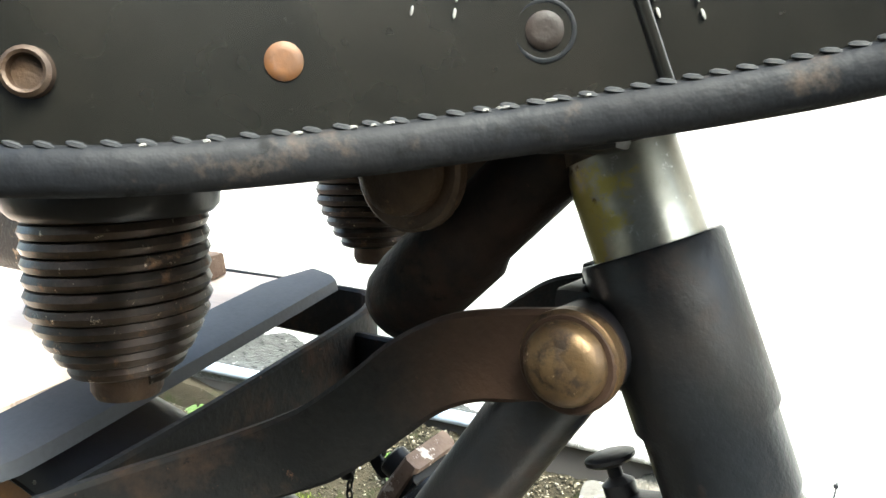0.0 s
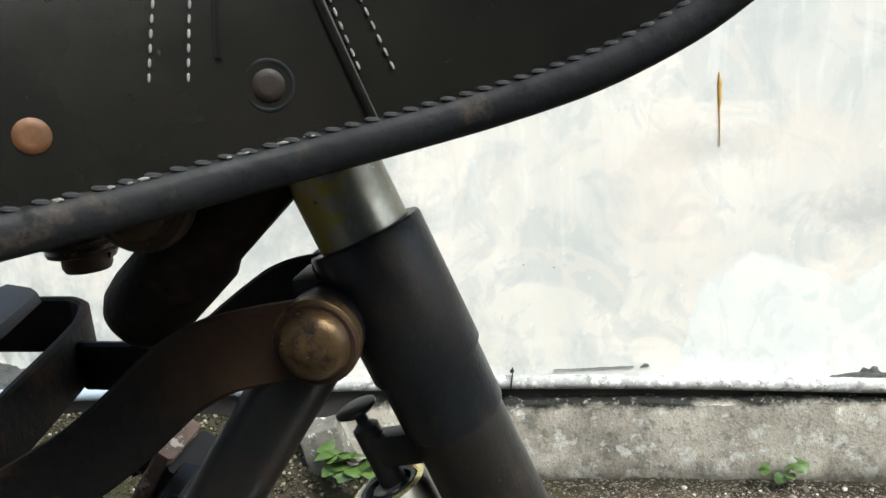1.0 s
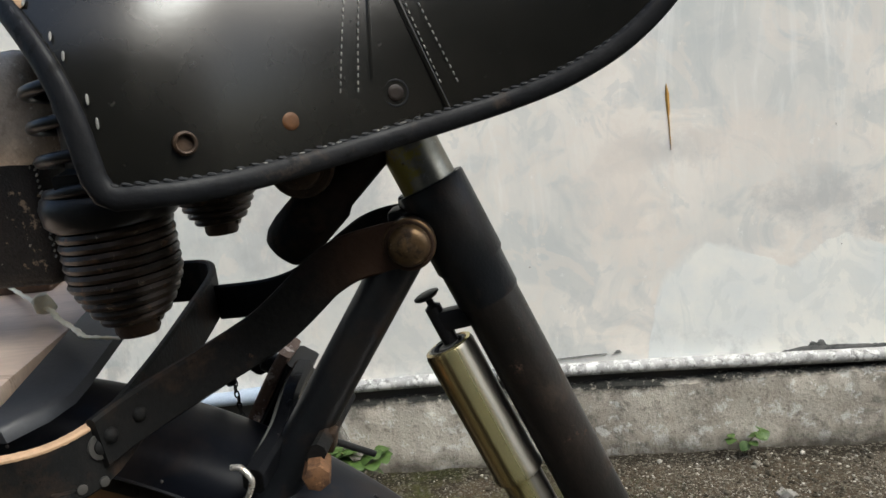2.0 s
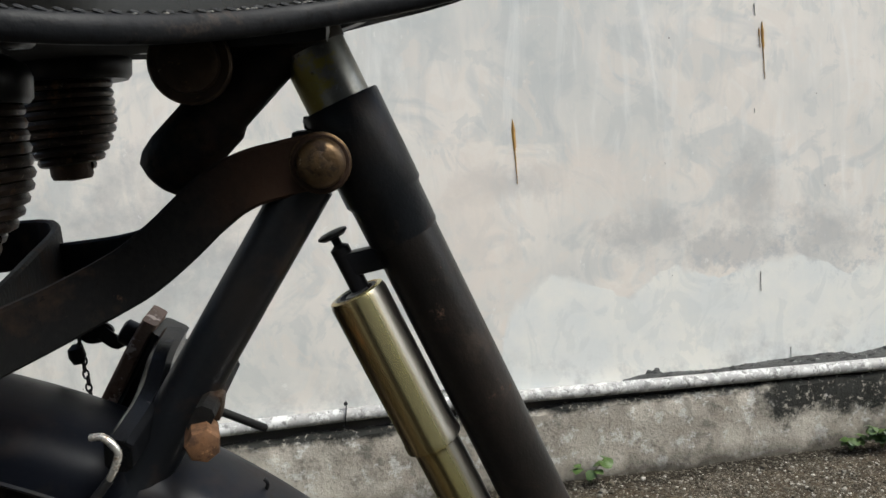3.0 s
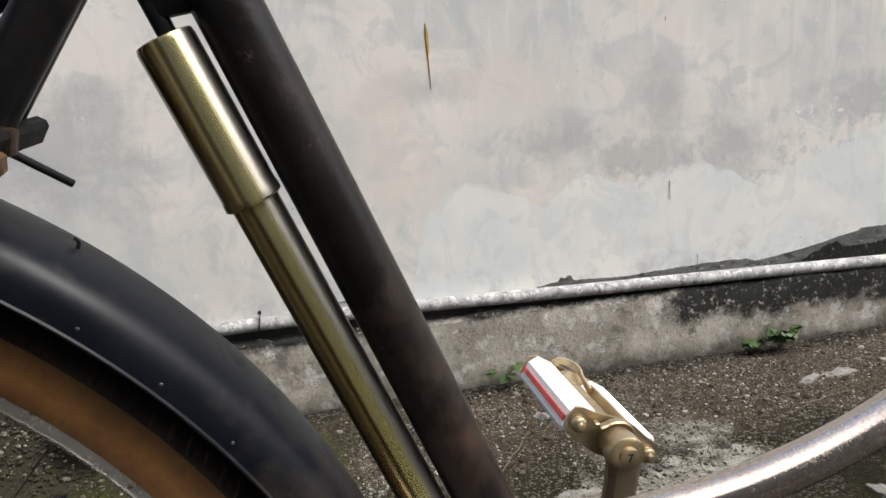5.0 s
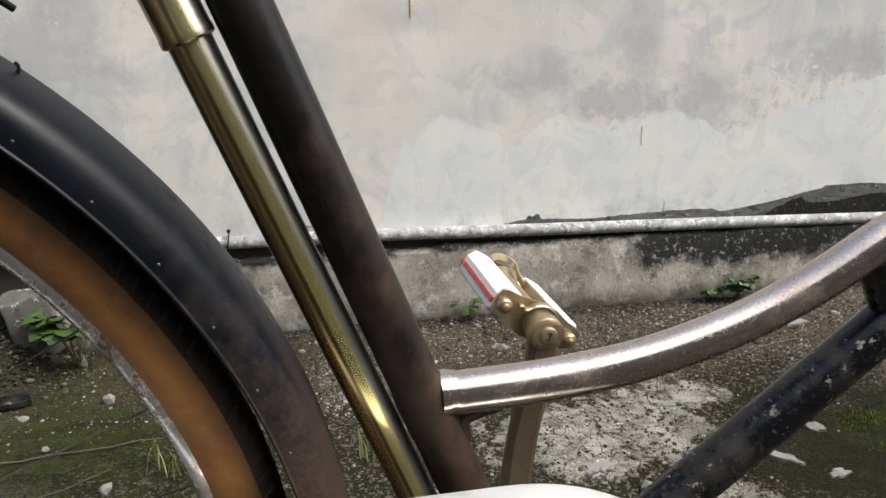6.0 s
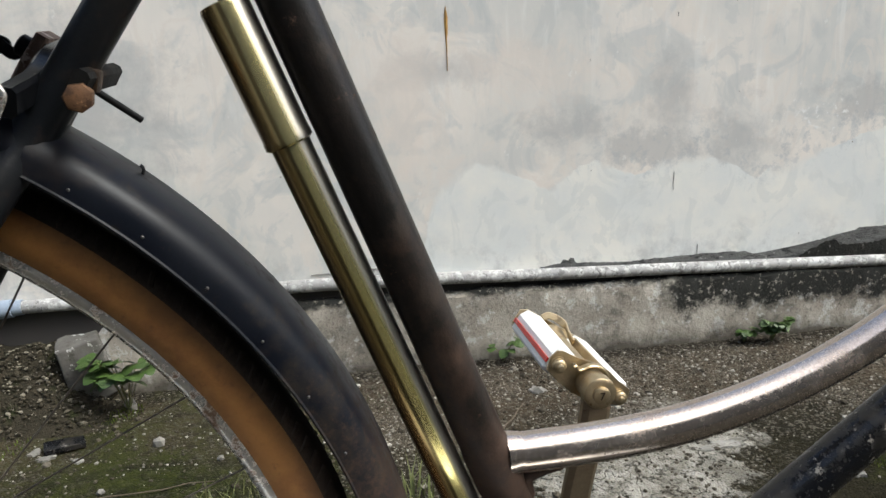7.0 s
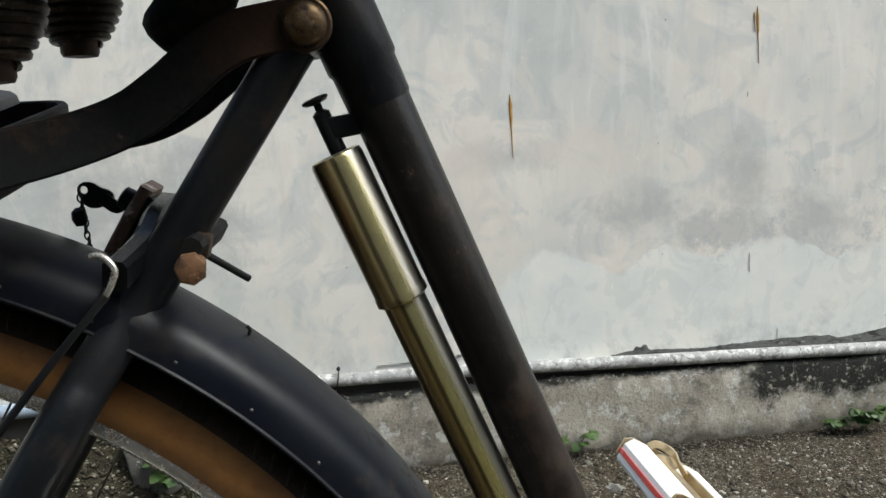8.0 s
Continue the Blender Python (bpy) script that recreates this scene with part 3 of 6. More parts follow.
def plinth_material():
    m, nt, b = nodes_of("stained_concrete")
    co = nt.nodes.new("ShaderNodeTexCoord").outputs["Object"]
    sep = nt.nodes.new("ShaderNodeSeparateXYZ")
    nt.links.new(co, sep.inputs[0])
    x, z = sep.outputs[0], sep.outputs[2]
    broad = noise_tex(nt, co, 5, 5, 0.6)
    mid = noise_tex(nt, co, 38, 6, 0.7)
    fine = noise_tex(nt, co, 170, 4, 0.6)
    run_map = nt.nodes.new("ShaderNodeMapping")
    run_map.inputs["Scale"].default_value = (30, 1, 5)
    nt.links.new(co, run_map.inputs["Vector"])
    runs = noise_tex(nt, run_map.outputs[0], 2.0, 5, 0.65)
    col = mixc(nt, ramp(nt, broad, 0.36, 0.62), (0.225, 0.20, 0.165), (0.40, 0.37, 0.315))
    col = mixc(nt, calc(nt, "MULTIPLY", ramp(nt, calc(nt, "ADD", mid, calc(nt, "MULTIPLY_ADD", broad, -0.5, 0.25)), 0.54, 0.64), 0.6), col, (0.11, 0.103, 0.09))
    col = mixc(nt, calc(nt, "MULTIPLY", ramp(nt, noise_tex(nt, co, 26, 6, 0.7), 0.56, 0.60), 0.65), col, (0.50, 0.49, 0.46))
    col = mixc(nt, calc(nt, "MULTIPLY", ramp(nt, runs, 0.68, 0.71), 0.7), col, (0.52, 0.51, 0.48))
    col = mixc(nt, calc(nt, "MULTIPLY", ramp(nt, runs, 0.40, 0.34), 0.18), col, (0.11, 0.105, 0.09))
    col = mixc(nt, calc(nt, "MULTIPLY", ramp(nt, fine, 0.57, 0.66), 0.45), col, (0.075, 0.068, 0.056))
    # damp dirt climbing from the ground
    soil = calc(nt, "SUBTRACT", calc(nt, "MULTIPLY_ADD", noise_tex(nt, co, 16, 5, 0.65), 0.09, -0.01), calc(nt, "SUBTRACT", z, 0.01))
    col = mixc(nt, calc(nt, "MULTIPLY", ramp(nt, soil, -0.01, 0.03), 0.85), col, (0.042, 0.037, 0.028))
    # black algae stain hanging below the pipe further along
    edge = calc(nt, "MULTIPLY_ADD", noise_tex(nt, co, 14, 8, 0.75), 0.17, -0.008)
    band = calc(nt, "MULTIPLY", ramp(nt, calc(nt, "SUBTRACT", calc(nt, "ADD", x, edge), 1.10), 0.0, 0.05), ramp(nt, calc(nt, "SUBTRACT", calc(nt, "ADD", z, edge), 0.165), -0.01, 0.02))
    # thin line along the top: the pipe's shadow, painted dark
    thin = ramp(nt, calc(nt, "SUBTRACT", calc(nt, "ADD", z, calc(nt, "MULTIPLY", edge, 0.35)), 0.198), -0.008, 0.006)
    stain_shade = calc(nt, "MAXIMUM", band, thin)
    stain_shade = calc(nt, "MULTIPLY", stain_shade, ramp(nt, noise_tex(nt, co, 70, 6, 0.75), 0.66, 0.56))
    col = mixc(nt, calc(nt, "MULTIPLY", stain_shade, 0.97), col, (0.016, 0.0165, 0.015))
    b.inputs["Specular IOR Level"].default_value = 0.15
    nt.links.new(col, b.inputs["Base Color"])
    b.inputs["Roughness"].default_value = 0.9
    bump(nt, b, calc(nt, "ADD", mid, calc(nt, "MULTIPLY", fine, 0.35)), 0.6, 0.006)
    return m


def ground_material():
    m, nt, b = nodes_of("gravelly_yard")
    co = nt.nodes.new("ShaderNodeTexCoord").outputs["Object"]
    sep = nt.nodes.new("ShaderNodeSeparateXYZ")
    nt.links.new(co, sep.inputs[0])
    x, y = sep.outputs[0], sep.outputs[1]
    broad = noise_tex(nt, co, 3.5, 5, 0.6)
    mid = noise_tex(nt, co, 28, 6, 0.7)
    vor = put(nt, "ShaderNodeTexVoronoi", Scale=230.0)
    nt.links.new(co, vor.inputs["Vector"])
    cell = nt.nodes.new("ShaderNodeSeparateColor")
    nt.links.new(vor.outputs["Color"], cell.inputs[0])
    col = mixc(nt, ramp(nt, broad, 0.36, 0.64), (0.014, 0.0118, 0.0062), (0.026, 0.022, 0.0125))
    col = mixc(nt, ramp(nt, calc(nt, "ADD", y, calc(nt, "MULTIPLY", broad, 0.35)), 0.98, 1.12), col, (0.062, 0.047, 0.031))
    foot = calc(nt, "ADD", y, calc(nt, "MULTIPLY_ADD", mid, 0.08, -0.04))
    col = mixc(nt, calc(nt, "MULTIPLY", ramp(nt, foot, 1.14, 1.175), 0.8), col, (0.016, 0.0135, 0.0095))
    col = mixc(nt, calc(nt, "MULTIPLY", ramp(nt, mid, 0.45, 0.65), 0.55), col, (0.009, 0.0075, 0.0055))
    col = mixc(nt, calc(nt, "MULTIPLY", calc(nt, "GREATER_THAN", cell.outputs[0], 0.78), 0.65), col, (0.135, 0.123, 0.098))

    def blot(cx, cy, rx, ry, scale, width=0.5):
        dx = calc(nt, "DIVIDE", calc(nt, "SUBTRACT", x, cx), rx)
        dy = calc(nt, "DIVIDE", calc(nt, "SUBTRACT", y, cy), ry)
        d = calc(nt, "SQRT", calc(nt, "ADD", calc(nt, "MULTIPLY", dx, dx), calc(nt, "MULTIPLY", dy, dy)))
        d = calc(nt, "ADD", d, calc(nt, "MULTIPLY_ADD", noise_tex(nt, co, scale, 6, 0.7), 2.4, -1.2))
        return ramp(nt, calc(nt, "SUBTRACT", 1.0, d), 0.0, width)

    cement = calc(nt, "MAXIMUM", blot(0.72, 0.66, 0.20, 0.12, 26, 0.12), blot(0.90, 0.76, 0.12, 0.06, 28, 0.3))
    cement = calc(nt, "MAXIMUM", cement, blot(0.82, 0.46, 0.10, 0.06, 30, 0.12))
    cement = calc(nt, "MAXIMUM", cement, calc(nt, "MULTIPLY", blot(0.90, 0.88, 0.10, 0.08, 22, 0.6), 0.8))
    cement = calc(nt, "MAXIMUM", cement, calc(nt, "MULTIPLY", blot(0.80, 0.86, 0.16, 0.06, 24, 0.8), 0.45))
    cement = calc(nt, "MAXIMUM", cement, calc(nt, "MULTIPLY", blot(-0.22, 0.66, 0.10, 0.06, 20, 0.5), 0.5))
    crack = put(nt, "ShaderNodeTexVoronoi", Scale=22.0)
    crack.feature = "DISTANCE_TO_EDGE"
    warp = nt.nodes.new("ShaderNodeVectorMath")
    warp.operation = "MULTIPLY_ADD"
    wob = put(nt, "ShaderNodeTexNoise", Scale=18.0, Detail=3.0)
    nt.links.new(co, wob.inputs["Vector"])
    nt.links.new(wob.outputs["Color"], warp.inputs[0])
    warp.inputs[1].default_value = (0.09, 0.09, 0.0)
    nt.links.new(co, warp.inputs[2])
    nt.links.new(warp.outputs[0], crack.inputs["Vector"])
    cement = calc(nt, "MULTIPLY", cement, calc(nt, "MAXIMUM", ramp(nt, crack.outputs["Distance"], 0.0, 0.03), ramp(nt, broad, 0.48, 0.52)))
    cement = calc(nt, "MULTIPLY", cement, ramp(nt, noise_tex(nt, co, 60, 5, 0.7), 0.34, 0.45))
    col = mixc(nt, calc(nt, "MULTIPLY", cement, 0.9), col, mixc(nt, ramp(nt, mid, 0.38, 0.62), (0.34, 0.325, 0.285), (0.15, 0.138, 0.112)))
    wet = blot(1.15, 0.52, 0.35, 0.26, 7, 0.6)
    col = mixc(nt, calc(nt, "MULTIPLY", wet, 0.9), col, (0.0115, 0.0098, 0.0036))
    moss = calc(nt, "MAXIMUM", blot(1.28, 0.56, 0.16, 0.12, 8, 0.5), blot(-1.0, 1.0, 0.75, 0.35, 6, 0.5))
    moss = calc(nt, "MAXIMUM", moss, blot(-0.15, 0.85, 0.55, 0.45, 7, 0.9))
    col = mixc(nt, calc(nt, "MULTIPLY", moss, 0.85), col, mixc(nt, ramp(nt, mid, 0.4, 0.62), (0.030, 0.036, 0.006), (0.011, 0.0125, 0.004)))
    nt.links.new(col, b.inputs["Base Color"])
    b.inputs["Roughness"].default_value = 0.92
    b.inputs["Specular IOR Level"].default_value = 0.12
    h = calc(nt, "ADD", calc(nt, "MULTIPLY", vor.outputs["Distance"], -0.7), calc(nt, "ADD", mid, calc(nt, "MULTIPLY", cement, 0.4)))
    bump(nt, b, h, 0.9, 0.006)
    return m


M_WALL, M_PLINTH, M_GROUND = wall_material(), plinth_material(), ground_material()

# ---- building helpers ----
YB, G = -0.022, 0.02
V = Vector


def origin(ob):
    p = V((0, 0, 0))
    while ob:
        p += ob.location
        ob = ob.parent
    return p


def part(name, bm, material, parent=None, label="", smooth=True, kind=""):
    """Links a bmesh, laid out in world places, as one mesh object under its thing or part."""
    if parent:
        bmesh.ops.translate(bm, verts=bm.verts, vec=-origin(parent))
    bmesh.ops.recalc_face_normals(bm, faces=bm.faces)
    me = bpy.data.meshes.new(name)
    bm.to_mesh(me)
    bm.free()
    if smooth:
        for p in me.polygons:
            p.use_smooth = True
        me.set_sharp_from_angle(angle=radians(42))
    me.materials.append(material)
    ob = new(name, me)
    if parent:
        ob.parent = parent
    return tagged(ob, label, kind=kind)


def thing(name, place, label, category, group=""):
    ob = new(name)
    ob.empty_display_size = 0.05
    ob.location = place
    return tagged(ob, label, category, group)


def ring(r, n=20):
    return [(r * math.cos(2 * math.pi * i / n), r * math.sin(2 * math.pi * i / n)) for i in range(n)]


def slab(w, h, c=0.001):
    w, h = w / 2, h / 2
    return [(-w + c, -h), (w - c, -h), (w, -h + c), (w, h - c), (w - c, h), (-w + c, h), (-w, h - c), (-w, -h + c)]


def curve(pts, n=8):
    """A smooth line through the points."""
    pts = [V(p) for p in pts]
    out = []
    for i in range(len(pts) - 1):
        p0, p1, p2, p3 = pts[max(i - 1, 0)], pts[i], pts[i + 1], pts[min(i + 2, len(pts) - 1)]
        for k in range(n):
            t = k / n
            out.append(0.5 * ((2 * p1) + (p2 - p0) * t + (2 * p0 - 5 * p1 + 4 * p2 - p3) * t * t + (3 * p1 - p0 - 3 * p2 + p3) * t ** 3))
    return out + [pts[-1]]


def sweep(path, profile, up=(0, 0, 1), bm=None, closed=False, scales=None, caps=True):
    """Carries a closed profile (across, up) along a path."""
    bm = bm or bmesh.new()
    path = [V(p) for p in path]
    up = V(up)
    rows = []
    for i, p in enumerate(path):
        a, b = (path[i - 1], path[(i + 1) % len(path)]) if closed else (path[max(i - 1, 0)], path[min(i + 1, len(path) - 1)])
        t = (b - a).normalized()
        n = (up - t * up.dot(t)).normalized()
        s = t.cross(n)
        k = scales[i] if scales else 1.0
        rows.append([bm.verts.new(p + s * (u * k) + n * (v * k)) for u, v in profile])
    m = len(profile)
    for i in range(len(rows) - (0 if closed else 1)):
        r0, r1 = rows[i], rows[(i + 1) % len(rows)]
        for j in range(m):
            bm.faces.new((r0[j], r0[(j + 1) % m], r1[(j + 1) % m], r1[j]))
    if caps and not closed:
        bm.faces.new(rows[0][::-1])
        bm.faces.new(rows[-1])
    return bm


def lathe(p, way, profile, n=28, bm=None):
    """Turns a profile of (along, radius) round the line from p."""
    bm = bm or bmesh.new()
    p, way = V(p), V(way).normalized()
    a = way.orthogonal().normalized()
    b = way.cross(a)
    rows = []
    for s, r in profile:
        if r < 1e-6:
            rows.append([bm.verts.new(p + way * s)])
        else:
            rows.append([bm.verts.new(p + way * s + (a * math.cos(2 * math.pi * i / n) + b * math.sin(2 * math.pi * i / n)) * r) for i in range(n)])
    for r0, r1 in zip(rows, rows[1:]):
        for i in range(n):
            q = [r0[i % len(r0)], r0[(i + 1) % len(r0)], r1[(i + 1) % len(r1)], r1[i % len(r1)]]
            q = list(dict.fromkeys(q))
            if len(q) > 2:
                bm.faces.new(q)
    for r in (rows[0], rows[-1]):
        if len(r) > 2:
            bm.faces.new(r)
    return bm


def block(lo, hi, c=0.002, turn=None, bm=None, seg=2):
    """A bevelled box between two corners."""
    own = bmesh.new()
    bmesh.ops.create_cube(own, size=1)
    lo, hi = V(lo), V(hi)
    bmesh.ops.scale(own, vec=hi - lo, verts=own.verts)
    if c:
        bmesh.ops.bevel(own, geom=own.edges[:], offset=c, segments=seg, affect="EDGES", profile=0.6)
    m = Matrix.Translation((lo + hi) / 2) @ (turn or Matrix())
    bmesh.ops.transform(own, matrix=m, verts=own.verts)
    if bm is None:
        return own
    me = bpy.data.meshes.new("t")
    own.to_mesh(me)
    own.free()
    bm.from_mesh(me)
    bpy.data.meshes.remove(me)
    return bm


def rough_up(bm, amount, scale, seed=0.0):
    for v in bm.verts:
        v.co += noise.noise_vector(v.co * scale + V((seed, seed, seed))) * amount
    return bm


# ---- setting: wall, plinth, ground ----
def grid_sheet(xs, ys, place):
    verts = [place(x, y) for y in ys for x in xs]
    n = len(xs)
    faces = [(j * n + i, j * n + i + 1, (j + 1) * n + i + 1, (j + 1) * n + i) for j in range(len(ys) - 1) for i in range(n - 1)]
    me = bpy.data.meshes.new("sheet")
    me.from_pydata(verts, [], faces)
    for p in me.polygons:
        p.use_smooth = True
    return me


def ground_height(x, y):
    near = max(0.0, 1.0 - max(abs(x) - 2.5, abs(y) - 1.4, 0.0) * 0.5)
    h = 0.010 * noise.noise(V((x * 2.3, y * 2.3, 1.7))) + 0.005 * noise.noise(V((x * 9, y * 9, 4.2))) + 0.0025 * noise.noise(V((x * 30, y * 30, 8.8)))
    h += 0.05 * max(0.0, min(1.0, (-0.25 - x) / 0.5)) * max(0.0, min(1.0, (y - 0.95) / 0.25))
    return G - 0.006 + h * near


fine_x = list(np.linspace(-2.4, 2.2, 250))
fine_y = list(np.linspace(-0.6, 1.4, 110))
far = [3, 5, 9, 18, 40, 120, 400, 1500]
me = grid_sheet([-f for f in far[::-1]] + fine_x + far, [-f for f in far[::-1]] + [-2, -1.2] + fine_y + [1.8, 2.4] + far, lambda x, y: (x, y, ground_height(x, y)))
ground = new("ground", me)
me.materials.append(M_GROUND)
tagged(ground, "dark gravelly earth yard with moss and old cement", "ground", kind="structure")

bm = block((-7, 1.25, -0.1), (6, 1.45, 2.05), 0.0)
wall = part("wall_back", bm, M_WALL, smooth=False, label="tall blotchy whitewashed plaster garden wall", kind="structure")
tagged(wall, category="wall")


def plinth_mesh():
    """Rough concrete footing, its top edge crumbled and its end broken off."""
    bm = bmesh.new()
    xs = np.arange(-0.27, 4.0, 0.014)
    rows = []
    for x in xs:
        top = 0.186 - 0.012 * max(0.0, x - 0.2) + 0.010 * noise.noise(V((x * 9, 0, 3))) + 0.006 * noise.noise(V((x * 40, 0, 5)))
        end = max(0.0, (-0.2 - x) / 0.07)
        top -= 0.05 * end * end
        out = 1.222 + 0.006 * noise.noise(V((x * 6, 2, 0)))
        line = []
        for k, (dy, z) in enumerate(((0.05, top), (0.012, top), (0.003, top - 0.008), (0.0, top * 0.66), (-0.002, top * 0.36), (-0.006, 0.03), (-0.012, -0.05))):
            w = 0.004 * noise.noise(V((x * 22, z * 22, k))) if k else 0.0
            line.append(bm.verts.new((x, out + dy + w, z)))
        rows.append(line)
    for a, b in zip(rows, rows[1:]):
        for k in range(6):
            bm.faces.new((a[k], b[k], b[k + 1], a[k + 1]))
    bm.faces.new(rows[0])
    return bm


plinth = part("wall_plinth", plinth_mesh(), M_PLINTH, label="stained grey concrete footing along the wall", kind="structure")
tagged(plinth, category="footing")
# further footing to the other side, lower and overgrown
bm = block((-7, 1.205, -0.1), (-0.42, 1.262, 0.13), 0.01)
bmesh.ops.subdivide_edges(bm, edges=[e for e in bm.edges if abs(e.verts[0].co.x - e.verts[1].co.x) > 1], cuts=200)
rough_up(bm, 0.02, 9)
tagged(part("wall_plinth", bm, M_RUBBLE, label="low overgrown grey concrete footing", kind="structure"), category="footing")


def jagged(points_top, points_low, y, seed, rag=1.0, step=0.006):
    """A flat ragged patch between two lines given as (x, z) points."""
    bm = bmesh.new()
    xs = np.arange(points_top[0][0], points_top[-1][0], step)
    tops = np.interp(xs, [p[0] for p in points_top], [p[1] for p in points_top])
    lows = np.interp(xs, [p[0] for p in points_low], [p[1] for p in points_low])
    rows = []
    for x, t, l in zip(xs, tops, lows):
        t += rag * (0.006 * noise.noise(V((x * 130, seed, 0))) + 0.006 * noise.noise(V((x * 31, seed, 2))) + 0.006 * noise.noise(V((x * 9, seed, 5))) - 0.005)
        t = max(t, l + 0.0006)
        rows.append([bm.verts.new((x, y, l)), bm.verts.new((x, y - 0.0015, (t + l) / 2)), bm.verts.new((x, y, t)), bm.verts.new((x, y + 0.01, t)), bm.verts.new((x, y + 0.01, l))])
    for a, b in zip(rows, rows[1:]):
        for k in range(4):
            bm.faces.new((a[k], b[k], b[k + 1], a[k + 1]))
    return bm


part("bare_patch", jagged([(0.70, 0.213), (0.74, 0.223), (0.783, 0.229), (0.789, 0.239), (0.800, 0.233), (0.806, 0.240), (0.815, 0.238), (0.818, 0.226), (0.96, 0.221), (1.03, 0.224), (1.11, 0.226), (1.254, 0.226), (1.278, 0.216), (1.309, 0.219), (1.385, 0.230), (1.463, 0.242), (1.555, 0.260), (1.563, 0.266), (1.65, 0.267), (1.75, 0.260), (2.2, 0.262)], [(0.70, 0.205), (1.3, 0.19), (2.2, 0.16)], 1.2475, 3.0, 0.35, 0.003), M_FLAKE, wall, "bare grey render where the whitewash flaked off")
# black sheet laid on for the shadow inside the hollow
part("bare_patch", jagged([(1.40, 0.212), (1.44, 0.222), (1.465, 0.236), (1.497, 0.240), (1.51, 0.226), (1.60, 0.229), (1.68, 0.240), (1.80, 0.240), (2.2, 0.235)], [(1.40, 0.19), (2.2, 0.16)], 1.2445, 5.0, 0.9), M_HOLESHADE, wall, "black sheet painted for the shade in a hollow of the render above the pipe")
part("bare_patch", jagged([(0.372, 0.2465), (0.379, 0.2525), (0.387, 0.2535), (0.391, 0.248)], [(0.372, 0.2455), (0.381, 0.2462), (0.391, 0.2472)], 1.2475, 7.0, 0.3, 0.003), M_FLAKE, wall)
part("bare_patch", jagged([(0.20, 0.2425), (0.26, 0.2445), (0.31, 0.2465), (0.335, 0.2475), (0.36, 0.2478)], [(0.20, 0.2415), (0.36, 0.2452)], 1.2475, 9.0, 0.15, 0.003), M_FLAKE, wall)
part("bare_patch", jagged([(-1.9, 0.27), (-1.6, 0.33), (-1.45, 0.3), (-1.2, 0.34), (-1.0, 0.27), (-0.85, 0.29), (-0.6, 0.235)], [(-1.9, 0.13), (-0.6, 0.20)], 1.2475, 11.0), M_FLAKE, wall)


def drip(x, z0, z1, w, slant=0.002):
    n = 12
    bm = bmesh.new()
    rows = []
    for i in range(n + 1):
        t = i / n
        k = w * (min(1.0, t * 6) * (1 - t) ** 0.8 * (1.0 if t < 0.5 else 0.45) + 0.12)
        z = z0 + (z1 - z0) * t
        cx = x + slant * t + 0.0012 * noise.noise(V((z * 60, x, 0)))
        rows.append([bm.verts.new((cx - k / 2, 1.2495, z)), bm.verts.new((cx, 1.2478, z)), bm.verts.new((cx + k / 2, 1.2495, z))])
    for a, b in zip(rows, rows[1:]):
        for k in range(2):
            bm.faces.new((a[k], a[k + 1], b[k + 1], b[k]))
    return bm


part("paint_drip", drip(0.520, 0.812, 0.678, 0.0085), M_DRIP, wall, "ochre paint run")
part("paint_drip", drip(1.069, 0.972, 0.852, 0.0075, 0.005), M_DRIP, wall, "ochre paint run")
part("paint_drip", drip(1.052, 1.010, 0.985, 0.003), M_TICK, wall)
part("paint_drip", drip(1.062, 0.960, 0.918, 0.004), M_DRIP, wall)
for x, z0, z1 in ((1.058, 0.432, 0.388), (1.128, 0.250, 0.225), (1.049, 0.792, 0.782), (0.845, 0.694, 0.690), (1.21, 0.613, 0.609)):
    part("scratch", drip(x, z0, z1, 0.0015, 0.0005), M_TICK, wall)

# unseen pale wall, added for the pump to reflect
bm = block((-7, -3.2, -0.1), (-0.95, -2.96, 3.6), 0.0)
pale = part("wall_pale_reflector", bm, M_PALE, smooth=False, label="unseen pale cream wall added to reflect a bright band in the pump", kind="structure")
tagged(pale, category="wall")
# unseen dark wall, added to keep sky light off the bicycle's near side
bm = block((-0.95, -3.2, -0.1), (6, -3.0, 3.6), 0.0)
opp = part("wall_sky_blocker", bm, M_OPP, smooth=False, label="unseen plain grey wall added to block the sky behind the camera", kind="structure")
tagged(opp, category="wall")

# ---- the pipe along the wall ----
pipe = thing("wall_pipe", (0.117, 1.235, 0.2), "white-painted peeling pipe fixed along the wall's foot", "pipe")
part("pipe", sweep(curve([(-0.40, 1.234, 0.222), (0.1, 1.235, 0.2225), (0.45, 1.235, 0.217), (0.8, 1.235, 0.205), (1.33, 1.235, 0.188), (2.4, 1.235, 0.15)], 24), ring(0.0145, 18)), M_PIPE, pipe)
part("pipe_end", sweep(curve([(-3.2, 1.234, 0.16), (-1.5, 1.234, 0.195), (-0.6, 1.234, 0.215), (-0.40, 1.234, 0.222)], 14), ring(0.0165, 18)), M_BLUEPIPE, pipe, "bare blue-grey plastic pipe end")
part("coupling", lathe((-0.45, 1.234, 0.2195), (1, 0, 0.05), [(-0.03, 0.0165), (-0.03, 0.0195), (0.03, 0.0195), (0.03, 0.0165)]), M_BLUEPIPE, pipe)
